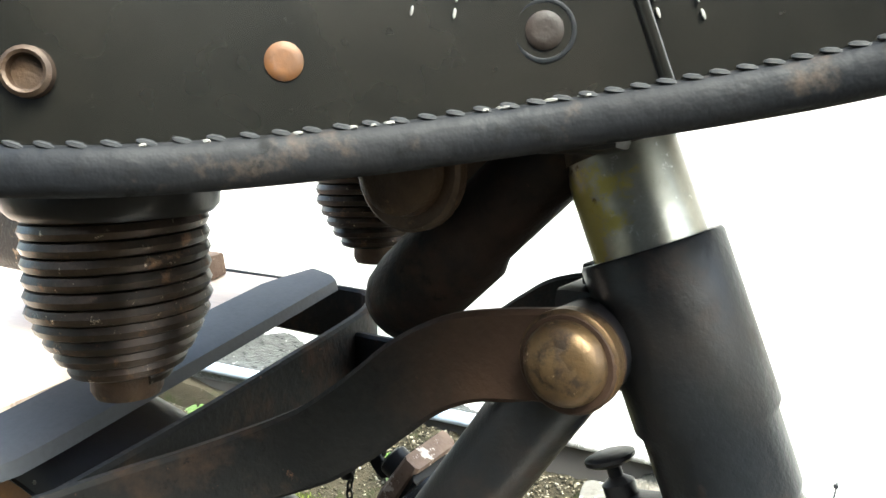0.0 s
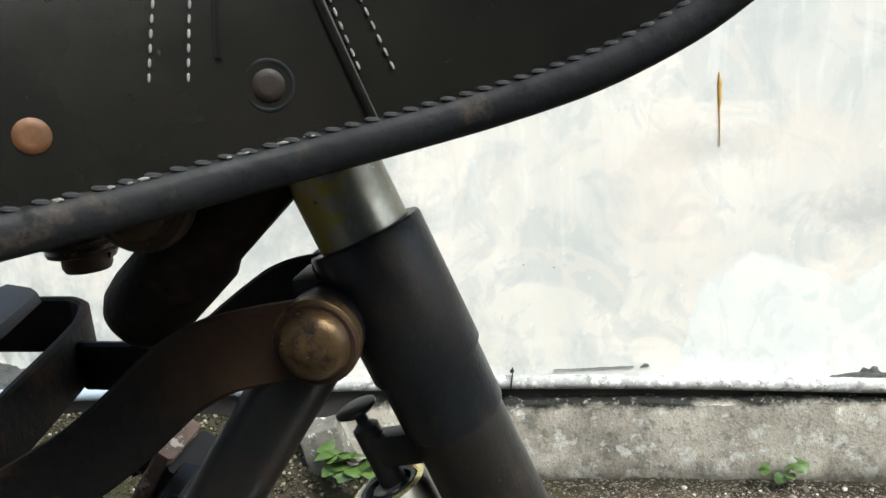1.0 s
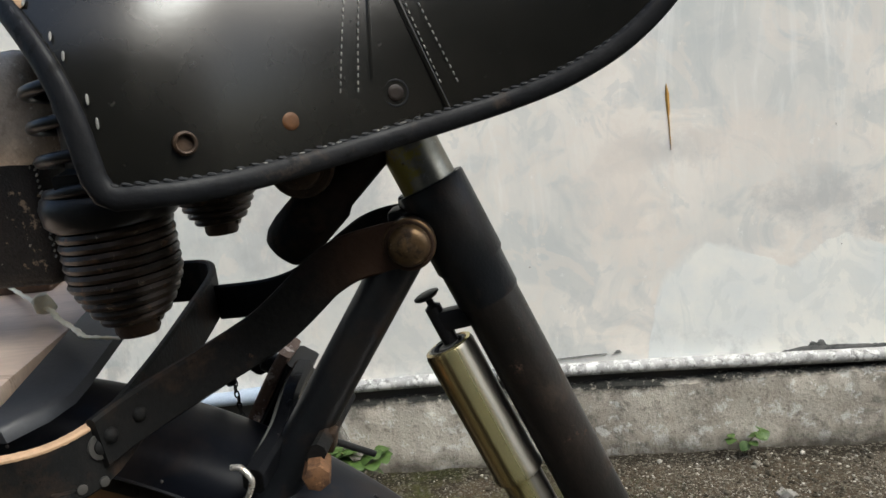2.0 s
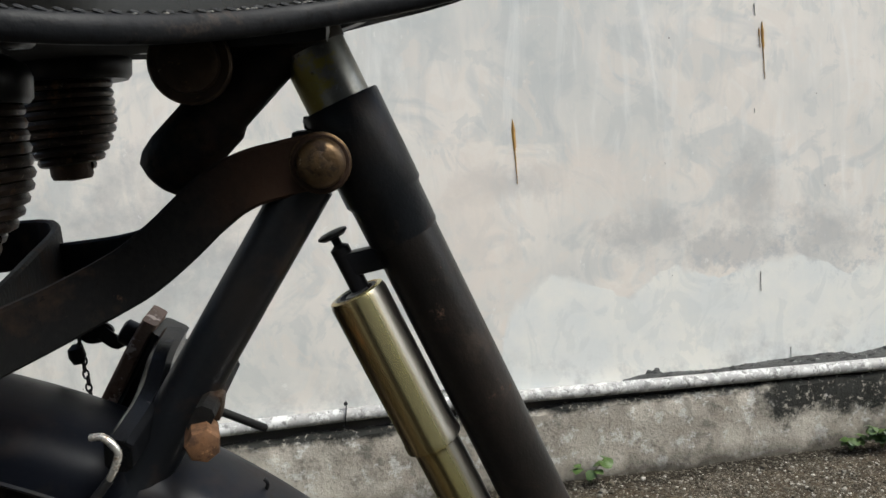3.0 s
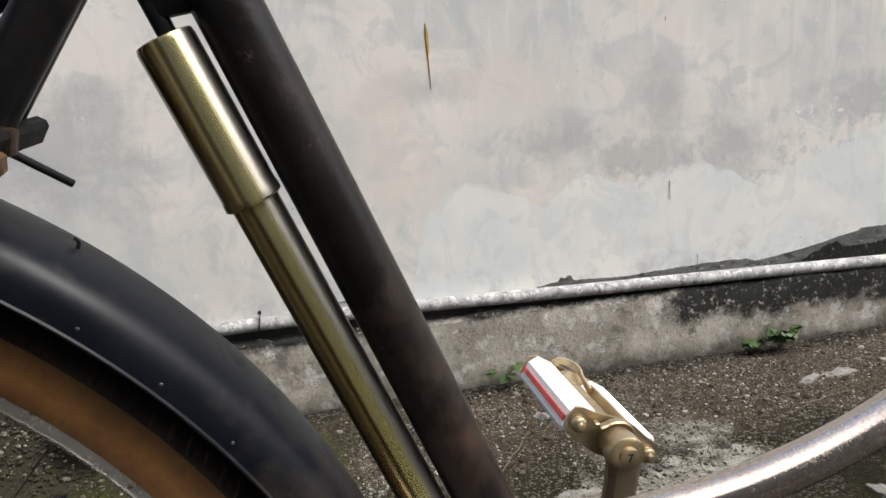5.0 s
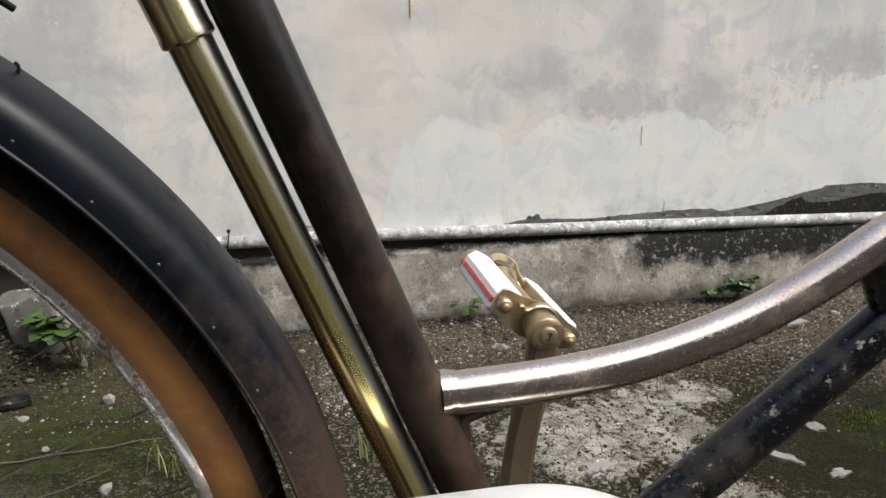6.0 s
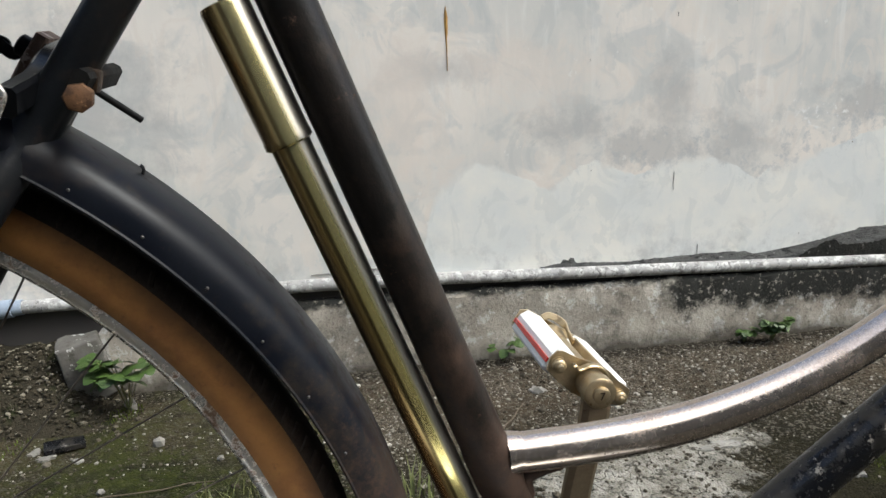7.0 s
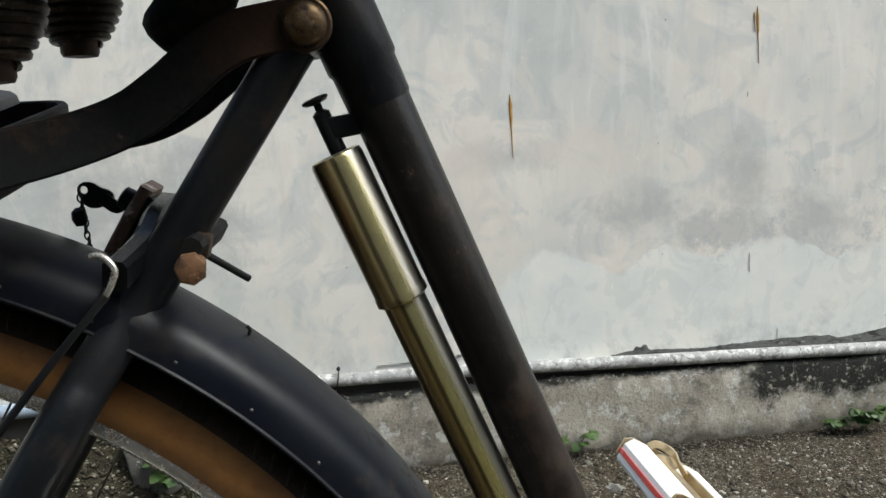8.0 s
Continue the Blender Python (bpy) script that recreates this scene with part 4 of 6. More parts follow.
for x, z in ((0.117, 0.2225), (-1.2, 0.2), (1.95, 0.166)):
    c = part("pipe_clip", sweep(curve([(x, 1.245, z + 0.026), (x, 1.222, z + 0.018), (x - 0.003, 1.2165, z), (x - 0.006, 1.222, z - 0.018), (x - 0.010, 1.24, z - 0.026)], 5), slab(0.004, 0.0025, 0.0005), up=(1, 0, 0)), M_DARK, pipe, "bent rusty nail clip")
    part("nail_head", lathe((x, 1.228, z + 0.027), (0, -1, 0.4), [(0, 0.004), (0.002, 0.0045), (0.004, 0.003), (0.0045, 0)], 10), M_DARK, c)


# ---- bicycle ----
bike = thing("bicycle", (0.36, YB, G), "old dark step-through bicycle with leather saddle and rear rack", "bicycle")
C = V((-0.115, YB, 0.372))
TOP, DOWN = V((0.1807, YB, 0.836)), V((0.356, 0, -0.934)).normalized()
BB = TOP + DOWN * 0.57


def on_seat(s, y=0.0):
    return TOP + DOWN * s + V((0, y, 0))


part("seat_tube", lathe(on_seat(0.03), DOWN, [(0, 0.0147), (0.56, 0.0147)], 32), M_SEAT, bike)
sleeve = part("seat_lug", lathe(TOP, DOWN, [(0, 0.0138), (0, 0.0166), (0.0008, 0.0171), (0.041, 0.0170), (0.043, 0.0158), (0.060, 0.0156), (0.0625, 0.0145), (0.066, 0.0142)], 36), M_FRAME, bike, "black sleeve clamping the seat post")
# lug ear that holds the clamp bolt
ear = V((0.171, YB, 0.813))
part("lug_ear", sweep([ear + V((0, -0.024, 0)), ear + V((0, 0.024, 0))], [(p[0] * 1.0, p[1]) for p in ring(0.0115, 20)]), M_DARK, sleeve)
part("lug_tongue", block((0.160, YB - 0.010, 0.802), (0.186, YB + 0.010, 0.826), 0.003), M_DARK, sleeve)
part("slot_notch", block((0.1655, YB - 0.005, 0.826), (0.174, YB + 0.005, 0.8315), 0.001), M_BLACK, sleeve)
bolt = part("clamp_bolt", lathe((0.1715, -0.0475, 0.813), (0, -1, 0), [(-0.003, 0.0), (-0.003, 0.0120), (0.0006, 0.0120), (0.0012, 0.0112), (0.0014, 0.0098), (0.0030, 0.0096), (0.0050, 0.0086), (0.0062, 0.0066), (0.0069, 0.0035), (0.0071, 0)], 30), M_BOLT, bike, "rusty domed clamp bolt")
part("bolt_facet", lathe((0.1722, -0.0532, 0.8137), (0.12, -1, 0.1), [(0, 0.0), (0, 0.0048), (0.0006, 0.0052), (0.0014, 0.0040), (0.0016, 0)], 9), M_BOLT, bolt)
part("bolt_nut", lathe((0.1715, 0.003, 0.813), (0, 1, 0), [(0, 0.010), (0.008, 0.010), (0.009, 0.008)], 6), M_RUST, bolt)

post = part("seat_post", lathe(on_seat(0.02), -DOWN, [(0, 0.0136), (0.085, 0.0136), (0.086, 0.012)], 32), M_POST, bike, "tarnished bright seat post with a yellow smear")
part("post_clamp", lathe(on_seat(-0.0235), -DOWN, [(0, 0.0137), (0.0, 0.0141), (0.001, 0.0143), (0.046, 0.0143), (0.046, 0.0)], 32), M_CLAMPTUBE, bike, "browned clamp tube on the seat post")
TT = [(0.325, YB, 0.4865), (0.374, YB, 0.488), (0.41, YB, 0.4905), (0.447, YB, 0.4955), (0.4845, YB, 0.5045), (0.5225, YB, 0.5175), (0.5605, YB, 0.5355), (0.597, YB, 0.5575), (0.6225, YB, 0.573), (0.72, YB, 0.642), (0.93, YB, 0.80)]
part("top_tube", sweep(curve(TT, 8), ring(0.0128, 28), up=(0, 1, 0)), M_TOP, bike, "curved bronze top tube with a bright sheen")
joint = on_seat((TOP.z - 0.4868) / -DOWN.z)
part("lug_fillet", lathe(joint, (1, 0, 0.03), [(0.0100, 0.0140), (0.0140, 0.0138), (0.0160, 0.0134), (0.018, 0.0130), (0.020, 0.0128)], 32), M_TOP, bike)
part("lug_fillet", sweep(curve([joint + DOWN * 0.032 + V((0.012, 0, 0)), joint + V((0.0235, 0, -0.0155)), joint + V((0.045, 0, -0.0085))], 6), ring(0.0058, 14), up=(0, 1, 0)), M_SEAT, bike)
part("joint_collar", lathe(on_seat(0.362), DOWN, [(0, 0.0147), (0.006, 0.0155), (0.03, 0.0155), (0.036, 0.0147)], 32), M_SEAT, bike)
part("down_tube", sweep([BB, V((0.4668, YB, 0.3862)), V((0.6333, YB, 0.5187)), V((0.93, YB, 0.7545))], ring(0.0156, 28), up=(0, 1, 0)), M_NAVY, bike, "navy down tube with chipped paint")
part("tube_brace", sweep([(0.598, YB, 0.548), (0.618, YB, 0.505)], ring(0.0115, 20), up=(0, 1, 0)), M_NAVY, bike)
part("bottom_bracket", lathe(BB + V((0, -0.036, 0)), (0, 1, 0), [(0, 0.014), (0, 0.021), (0.072, 0.021), (0.072, 0.014)], 28), M_FRAME, bike)

for side, up_by in ((-1, 0.0), (1, 0.003)):
    def sy(off):
        return YB + side * off
    part("seat_stay", sweep(curve([(0.1655, sy(0.015), 0.806 + up_by), (0.1295, sy(0.014), 0.755 + up_by), (0.0910, sy(0.017), 0.700 + up_by), (0.0690, sy(0.034), 0.668 + up_by), (0.0365, sy(0.050), 0.617 + up_by), (-0.12, sy(0.058), 0.380)], 8), ring(0.0109 if side < 0 else 0.0075, 24), up=(0, 1, 0)), M_FRAME, bike)
    part("chain_stay", sweep(curve([(BB.x - 0.01, sy(0.025), BB.z + 0.005), (0.24, sy(0.045), 0.325), (-0.12, sy(0.058), 0.372)], 6), ring(0.009, 16), up=(0, 1, 0)), M_FRAME, bike)


def at_wheel(r, deg, y=0.0):
    return V((C.x + r * math.cos(radians(deg)), C.y + y, C.z + r * math.sin(radians(deg))))


def wheel_ring(profile, n=160, bm=None):
    """Turns a closed profile of (radius, across) round the hub."""
    bm = bm or bmesh.new()
    rows = [[bm.verts.new(at_wheel(r, 360 * i / n, y)) for r, y in profile] for i in range(n)]
    m = len(profile)
    for i in range(n):
        a, b = rows[i], rows[(i + 1) % n]
        for j in range(m):
            bm.faces.new((a[j], a[(j + 1) % m], b[(j + 1) % m], b[j]))
    return bm


rim = part("rear_wheel", wheel_ring([(0.320, -0.0125), (0.3215, -0.0138), (0.3215, -0.0152), (0.3195, -0.0162), (0.3158, -0.0153), (0.3132, -0.0132), (0.3122, -0.0110), (0.3125, -0.006), (0.3125, 0), (0.3125, 0.006), (0.3115, 0.0120), (0.3125, 0.0138), (0.3155, 0.0152), (0.3185, 0.0158), (0.3207, 0.0152), (0.3207, 0.0138), (0.319, 0.0125), (0.315, 0.008), (0.315, -0.008)]), M_CHROME, bike, "dulled chrome rim")
side_prof = [(0.3165, 0.0125), (0.321, 0.0152), (0.326, 0.0180), (0.331, 0.0193), (0.336, 0.0197), (0.341, 0.0193), (0.3452, 0.0180), (0.3440, 0.0155), (0.331, 0.0165), (0.3165, 0.0105)]
part("sidewall", wheel_ring([(r, -y) for r, y in side_prof]), M_GUM, rim, "orange gum tyre sidewall")
part("sidewall", wheel_ring(side_prof), M_GUM, rim, "orange gum tyre sidewall")
tread_prof = [(0.341, -0.0188), (0.3455, -0.0178), (0.349, -0.0155), (0.352, -0.0115), (0.3535, -0.006), (0.354, 0), (0.3535, 0.006), (0.352, 0.0115), (0.349, 0.0155), (0.3455, 0.0178), (0.341, 0.0188), (0.338, 0.0), ]
part("tread", wheel_ring(tread_prof, 200), M_TREAD, rim, "worn black tyre tread")
bm = bmesh.new()
for i in range(210):
    a = 360 * i / 210
    for s in (-1, 1):
        sweep([at_wheel(0.3462, a, s * 0.0166), at_wheel(0.3485, a + 0.25, s * 0.0156), at_wheel(0.3520, a + 0.6, s * 0.0113)], slab(0.0030, 0.0022, 0.0006), up=at_wheel(1, a, s * 0.8) - C, bm=bm)
tagged(part("tread_relief", bm, M_TREAD, rim), kind="stuff")
part("hub", lathe(C + V((0, -0.055, 0)), (0, 1, 0), [(0, 0.006), (0.012, 0.006), (0.012, 0.03), (0.016, 0.03), (0.02, 0.016), (0.09, 0.016), (0.094, 0.03), (0.098, 0.03), (0.098, 0.006), (0.11, 0.006)]), M_CHROME, rim)
for i in range(36):
    s = 1 if i % 2 else -1
    a = 360 * i / 36 + 4
    lean = 55 if (i // 2) % 2 else -55
    part("spoke", sweep([at_wheel(0.028, a + lean, s * 0.038), at_wheel(0.3115, a, s * 0.002)], ring(0.0006, 6), up=(0.1, 1, 0.2)), M_SPOKE, rim)


def fender_mesh(a0, a1, n=130):
    prof = []
    for k in range(15):
        u = -1 + 2 * k / 14
        prof.append((0.388 - 0.0215 * abs(u) ** 2.6, 0.034 * math.sin(u * math.pi / 2) / 1.0))
    outer = [(r, y) for r, y in prof]
    inner = [(r - 0.0012, y * 0.97) for r, y in prof[::-1]]
    lip = [(0.3657, 0.0350), (0.3645, 0.0342), (0.3647, 0.033)]
    loop = [(r, -y) for r, y in lip[::-1]] + outer + lip + inner
    bm = bmesh.new()
    rows = [[bm.verts.new(at_wheel(r, a0 + (a1 - a0) * i / n, y)) for r, y in loop] for i in range(n + 1)]
    m = len(loop)
    for a, b in zip(rows, rows[1:]):
        for j in range(m):
            bm.faces.new((a[j], a[(j + 1) % m], b[(j + 1) % m], b[j]))
    bm.faces.new(rows[0])
    bm.faces.new(rows[-1][::-1])
    return bm


fender = part("rear_fender", fender_mesh(-14, 172), M_FENDER, bike, "satin blue-black rear mudguard spattered with rust")
for k in range(-9, 8):
    a = 47.6 - 6.1 * k
    part("rivet", lathe(at_wheel(0.3705, a, -0.0334), (0.15 * math.cos(radians(a)), -1, 0.15 * math.sin(radians(a))), [(0, 0.0010), (0.0004, 0.0009), (0.0007, 0.0005), (0.0008, 0)], 8), M_RIVET, fender)
part("fender_stud", sweep(curve([at_wheel(0.386, 50.5), at_wheel(0.3895, 50.6), at_wheel(0.391, 50.8), at_wheel(0.3912, 51.05)], 3), ring(0.0009, 8), up=(0, 1, 0)), M_DARK, fender)
for s in (-1, 1):
    part("fender_stay", sweep([at_wheel(0.365, 110, s * 0.036), C + V((0, s * 0.062, 0.0))], ring(0.0022, 8), up=(0, 1, 0)), M_DARK, fender)

# chain case: a flat drum drawn out to the rear hub, with rounded rims
def chain_case(prof):
    c1, r1, c2, r2 = V((0.35, 0.31)), 0.142, V((-0.10, 0.375)), 0.080
    d = c2 - c1
    base = math.atan2(d.y, d.x)
    off = math.acos((r1 - r2) / d.length)
    pts = []
    for i in range(49):
        a = base + off - (2 * off) * 0 + (2 * math.pi - 2 * off) * i / 48
        pts.append((c1, r1, a))
    for i in range(25):
        a = base - off + 2 * off * i / 24
        pts.append((c2, r2, a))
    bm = bmesh.new()
    rows = []
    for c, r, a in pts:
        rows.append([bm.verts.new((c.x + (r + dr) * math.cos(a), y, c.y + (r + dr) * math.sin(a))) for dr, y in prof])
    for i in range(len(rows)):
        a, b = rows[i], rows[(i + 1) % len(rows)]
        for j in range(len(prof) - 1):
            bm.faces.new((a[j], a[j + 1], b[j + 1], b[j]))
    bm.faces.new([r[-1] for r in rows])
    bm.faces.new([r[0] for r in rows][::-1])
    return bm


case = part("chain_case", chain_case([(-0.020, -0.062), (-0.006, -0.062), (-0.0015, -0.064), (0.0, -0.068), (0.0, -0.088), (-0.0015, -0.0925), (-0.005, -0.0945), (-0.0085, -0.0950), (-0.0100, -0.0935), (-0.0102, -0.080), (-0.02, -0.080)]), M_CASE, bike, "bright silver chain case with a rolled rim")
part("case_cover", chain_case([(-0.0140, -0.079), (-0.0140, -0.0945), (-0.0152, -0.0958), (-0.03, -0.0962), (-0.05, -0.0962)]), M_COVER, case, "duller grey mottled cover plate")

# crank and pedal on the far side
crank = part("crank", sweep(curve([BB + V((0.0, 0.062, 0.0)), (0.3995, 0.062, 0.39), (0.4125, 0.062, 0.455), (0.4155, 0.0625, 0.483)], 6), slab(0.013, 0.022, 0.004), up=(1, 0, 0)), M_CRANK, bike, "tarnished steel crank")
PED, PA = V((0.4155, 0.0, 0.4815)), radians(32.7)
part("crank_eye", lathe(PED + V((0, 0.0545, 0)), (0, 1, 0), [(0, 0.0068), (0.0006, 0.0112), (0.0014, 0.0122), (0.0055, 0.0125), (0.012, 0.0125), (0.014, 0.0115)], 32), M_PEDBRASS, crank)
part("spindle_bolt", lathe(PED + V((0, 0.0512, 0)), (0, 1, 0), [(0, 0.0), (0, 0.0056), (0.0008, 0.0066), (0.006, 0.0066)], 24), M_PEDBRASS, crank)
fontc = bpy.data.curves.new("mark", "FONT")
fontc.body, fontc.size, fontc.extrude, fontc.align_x, fontc.align_y = "7", 0.0085, 0.0003, "CENTER", "CENTER"
tmp = new("mark", fontc)
me = bpy.data.meshes.new_from_object(tmp.evaluated_get(bpy.context.evaluated_depsgraph_get()))
bpy.data.objects.remove(tmp)
bm = bmesh.new()
bm.from_mesh(me)
bmesh.ops.transform(bm, matrix=Matrix.Translation(PED + V((0, 0.0509, 0))) @ Euler((radians(90), 0, 0)).to_matrix().to_4x4(), verts=bm.verts)
part("stamped_mark", bm, M_RUST, crank, smooth=False)

pedal = part("pedal", lathe(PED + V((0, 0.066, 0)), (0, 1, 0), [(0, 0.009), (0, 0.0115), (0.012, 0.0115), (0.016, 0.0085), (0.1, 0.0085), (0.104, 0.011), (0.110, 0.011), (0.113, 0.007)], 28), M_PEDBRASS, bike, "white rubber block pedal with gilt steel cage")


def pedal_place(u, w, y=0.0):
    """A point of the pedal: u across it, w upwards from its axis, y along it."""
    return V((PED.x + u * math.cos(PA) + w * math.sin(PA), y, PED.z - u * math.sin(PA) + w * math.cos(PA)))


def pedal_sheet(outline, y, thick):
    """A flat steel sheet across the pedal's end, cut to an outline of (u, w)."""
    bm = bmesh.new()
    front = [bm.verts.new(pedal_place(u, w, y)) for u, w in outline]
    back = [bm.verts.new(pedal_place(u, w, y + thick)) for u, w in outline]
    bm.faces.new(front)
    bm.faces.new(back[::-1])
    for k in range(len(front)):
        n = (k + 1) % len(front)
        bm.faces.new((front[k], front[n], back[n], back[k]))
    bmesh.ops.recalc_face_normals(bm, faces=bm.faces)
    return bm


BLOCK = [(-0.0105, -0.0085), (-0.0085, -0.0108), (0.0085, -0.0108), (0.0105, -0.0085), (0.0105, 0.0075), (0.0075, 0.0108), (-0.0060, 0.0108), (-0.0105, 0.0040)]
for side in (-1, 1):
    rows = []
    bm = bmesh.new()
    for y, k in ((0.0855, 0.90), (0.0875, 1.0), (0.130, 1.0), (0.1765, 1.0), (0.1785, 0.90)):
        rows.append([bm.verts.new(pedal_place(side * 0.0252 + u * k, w * k, y)) for u, w in BLOCK])
    for a, b in zip(rows, rows[1:]):
        for k in range(len(a)):
            n = (k + 1) % len(a)
            bm.faces.new((a[k], a[n], b[n], b[k]))
    bm.faces.new(rows[0])
    bm.faces.new(rows[-1])
    bmesh.ops.recalc_face_normals(bm, faces=bm.faces)
    part("rubber_block", bm, M_WHITE, pedal, smooth=False)
    for y in (0.0855, 0.1865):
        c = pedal_place(side * 0.029, 0.0)
        part("block_bolt", lathe((c.x, y - 0.0150, c.z), (0, 1, 0), [(0, 0.0), (0.0006, 0.0022), (0.0035, 0.0028), (0.0037, 0.0040), (0.0050, 0.0053), (0.0090, 0.0053), (0.0092, 0.0062), (0.0105, 0.0062), (0.0107, 0.0030), (0.016, 0.003)], 12), M_PEDBRASS, pedal)
part("red_strip", sweep([pedal_place(-0.0361, -0.0022, y) for y in (0.086, 0.178)], slab(0.0040, 0.0016, 0.0003), up=pedal_place(-1, 0) - pedal_place(0, 0)), M_RED, pedal, "thin red reflector strip")
part("cage_plate", pedal_sheet([(-0.0365, 0.001), (-0.0345, 0.0085), (-0.030, 0.0105), (-0.020, 0.0108), (-0.008, 0.0130), (0.002, 0.0145), (0.012, 0.0135), (0.024, 0.0100), (0.035, 0.0085), (0.0375, 0.002), (0.036, -0.005), (0.028, -0.0095), (0.014, -0.0140), (-0.006, -0.0150), (-0.020, -0.0125), (-0.033, -0.0085)], 0.0815, 0.0022), M_PEDBRASS, pedal, "gilt steel end plate of the cage")
part("cage_plate", pedal_sheet([(-0.036, -0.007), (-0.036, 0.007), (-0.030, 0.0105), (0.030, 0.0105), (0.036, 0.007), (0.036, -0.007), (0.03, -0.0095), (-0.03, -0.0095)], 0.1795, 0.002), M_PEDBRASS, pedal)
arc = [pedal_place(0.0140 * math.cos(radians(a)), 0.0140 * math.sin(radians(a)), 0.0765) for a in range(-40, 151, 19)]
part("spring_clip", sweep(curve(arc + [pedal_place(-0.0160, 0.0045, 0.0755), pedal_place(-0.0185, 0.0065, 0.0755), pedal_place(-0.0205, 0.0055, 0.0755)], 3), slab(0.0020, 0.0065, 0.0006), up=(0, 1, 0)), M_PEDBRASS, pedal)
part("centre_plate", sweep([pedal_place(0.0115, 0.0065, 0.0845), pedal_place(0.0105, 0.0065, 0.155)], slab(0.0018, 0.012, 0.0005), up=pedal_place(0, 1) - pedal_place(0, 0)), M_PEDBRASS, pedal)
part("cage_hoop", sweep(curve([pedal_place(-0.0150, 0.0105, 0.178), pedal_place(-0.0110, 0.0150, 0.178), pedal_place(-0.0030, 0.0165, 0.175), pedal_place(0.0030, 0.0155, 0.168), pedal_place(0.0050, 0.0120, 0.158), pedal_place(0.0080, 0.0090, 0.149)], 6), slab(0.0018, 0.0062, 0.0005), up=(0, 0.5, 0.85)), M_PEDBRASS, pedal)

# ---- saddle ----
SX = [0.0, 0.06, 0.09, 0.115, 0.144, 0.179, 0.22, 0.26, 0.295, 0.315, 0.325]
SW = [0.122, 0.128, 0.126, 0.1145, 0.083, 0.057, 0.040, 0.032, 0.027, 0.018, 0.004]
BX = [0.0, 0.09, 0.12, 0.15, 0.20, 0.23, 0.254, 0.28, 0.295, 0.31, 0.325]
BZ = [0.8545, 0.8565, 0.8540, 0.8570, 0.8650, 0.8707, 0.8778, 0.8922, 0.908, 0.9275, 0.949]
TX = [-0.02, 0.03, 0.1, 0.18, 0.26, 0.31, 0.325]
TZ = [0.952, 0.962, 0.960, 0.955, 0.957, 0.958, 0.954]


def smooth_at(x, xs, ys):
    return float(np.mean([np.interp(x + d, xs, ys) for d in (-0.012, -0.006, 0, 0.006, 0.012)]))


def saddle_point(x, a, side=-1, out=0.0):
    """Place on the cover: a runs from 0 at the lower edge to 90 at the ridge."""
    ca, sa = max(math.cos(radians(a)), 0.0) ** 0.72, math.sin(radians(a)) ** 0.82
    hw, zb, zt = smooth_at(x, SX, SW), smooth_at(x, BX, BZ), smooth_at(x, TX, TZ)
    tuck = 1.0 - 0.03 * (1 - sa)
    off = side * hw * ca * tuck
    return V((x, YB + off + side * out, zb + (zt - zb) * sa + 0.10 * (off + hw)))


def rear_x(a):
    return 0.088 - 0.085 * math.sin(radians(a)) ** 2.2


def at_height(x, z, side=-1, out=0.0):
    lo, hi = 0.0, 90.0
    for _ in range(30):
        mid_a = (lo + hi) / 2
        if saddle_point(x, mid_a).z < z:
            lo = mid_a
        else:
            hi = mid_a
    return saddle_point(x, lo, side, out)


def saddle_cover():
    bm = bmesh.new()
    na, nx = 26, 70
    angs = [90 * (k / na) ** 1.15 for k in range(na + 1)]
    line = [(a, -1) for a in angs] + [(a, 1) for a in angs[-2::-1]]
    grids = []
    for thick in (0.0, 0.004):
        rows = []
        for i in range(nx + 1):
            u = i / nx
            row = []
            for a, s in line:
                x0 = rear_x(a)
                x = x0 + (0.324 - x0) * u
                p = saddle_point(x, a, s)
                if thick:
                    p = p + (V((x, YB, p.z - 0.03)) - p).normalized() * thick
                row.append(bm.verts.new(p))
            rows.append(row)
        grids.append(rows)
    for rows, flip in ((grids[0], False), (grids[1], True)):
        for a, b in zip(rows, rows[1:]):
            for j in range(len(line) - 1):
                q = (a[j], a[j + 1], b[j + 1], b[j])
                bm.faces.new(q[::-1] if flip else q).material_index = 1 if flip else 0
    o, n = grids
    for a, b, c, d in [(o[i][0], o[i + 1][0], n[i + 1][0], n[i][0]) for i in range(nx)] + [(o[i + 1][-1], o[i][-1], n[i][-1], n[i + 1][-1]) for i in range(nx)] + [(o[0][j + 1], o[0][j], n[0][j], n[0][j + 1]) for j in range(len(line) - 1)] + [(o[nx][j], o[nx][j + 1], n[nx][j + 1], n[nx][j]) for j in range(len(line) - 1)]:
        bm.faces.new((a, b, c, d))
    return bm


saddle = part("saddle", saddle_cover(), M_LEATHER, bike, "black leather saddle cover, stitched and riveted")
saddle.data.materials.append(M_UNDER)
# rolled binding round the edge
edge = [saddle_point(0.322 - (0.322 - 0.09) * i / 60, 0.5, -1, 0.0005) for i in range(61)]
edge += [saddle_point(rear_x(a), a, -1, 0.0005) for a in range(3, 90, 3)]
edge += [saddle_point(rear_x(a), a, 1, 0.0005) for a in range(90, 0, -3)]
edge += [saddle_point(0.09 + (0.322 - 0.09) * i / 60, 0.5, 1, 0.0005) for i in range(61)]
soft_edge = [edge[0]] + [(edge[i - 1] + edge[i] * 2 + edge[i + 1]) / 4 for i in range(1, len(edge) - 1)] + [edge[-1]]
part("edge_binding", sweep(soft_edge, [(p[0] * 0.62, p[1]) for p in ring(0.0044, 14)], up=(0.05, 0.1, 1)), M_BIND, saddle, "rolled blue-black leather edge binding")


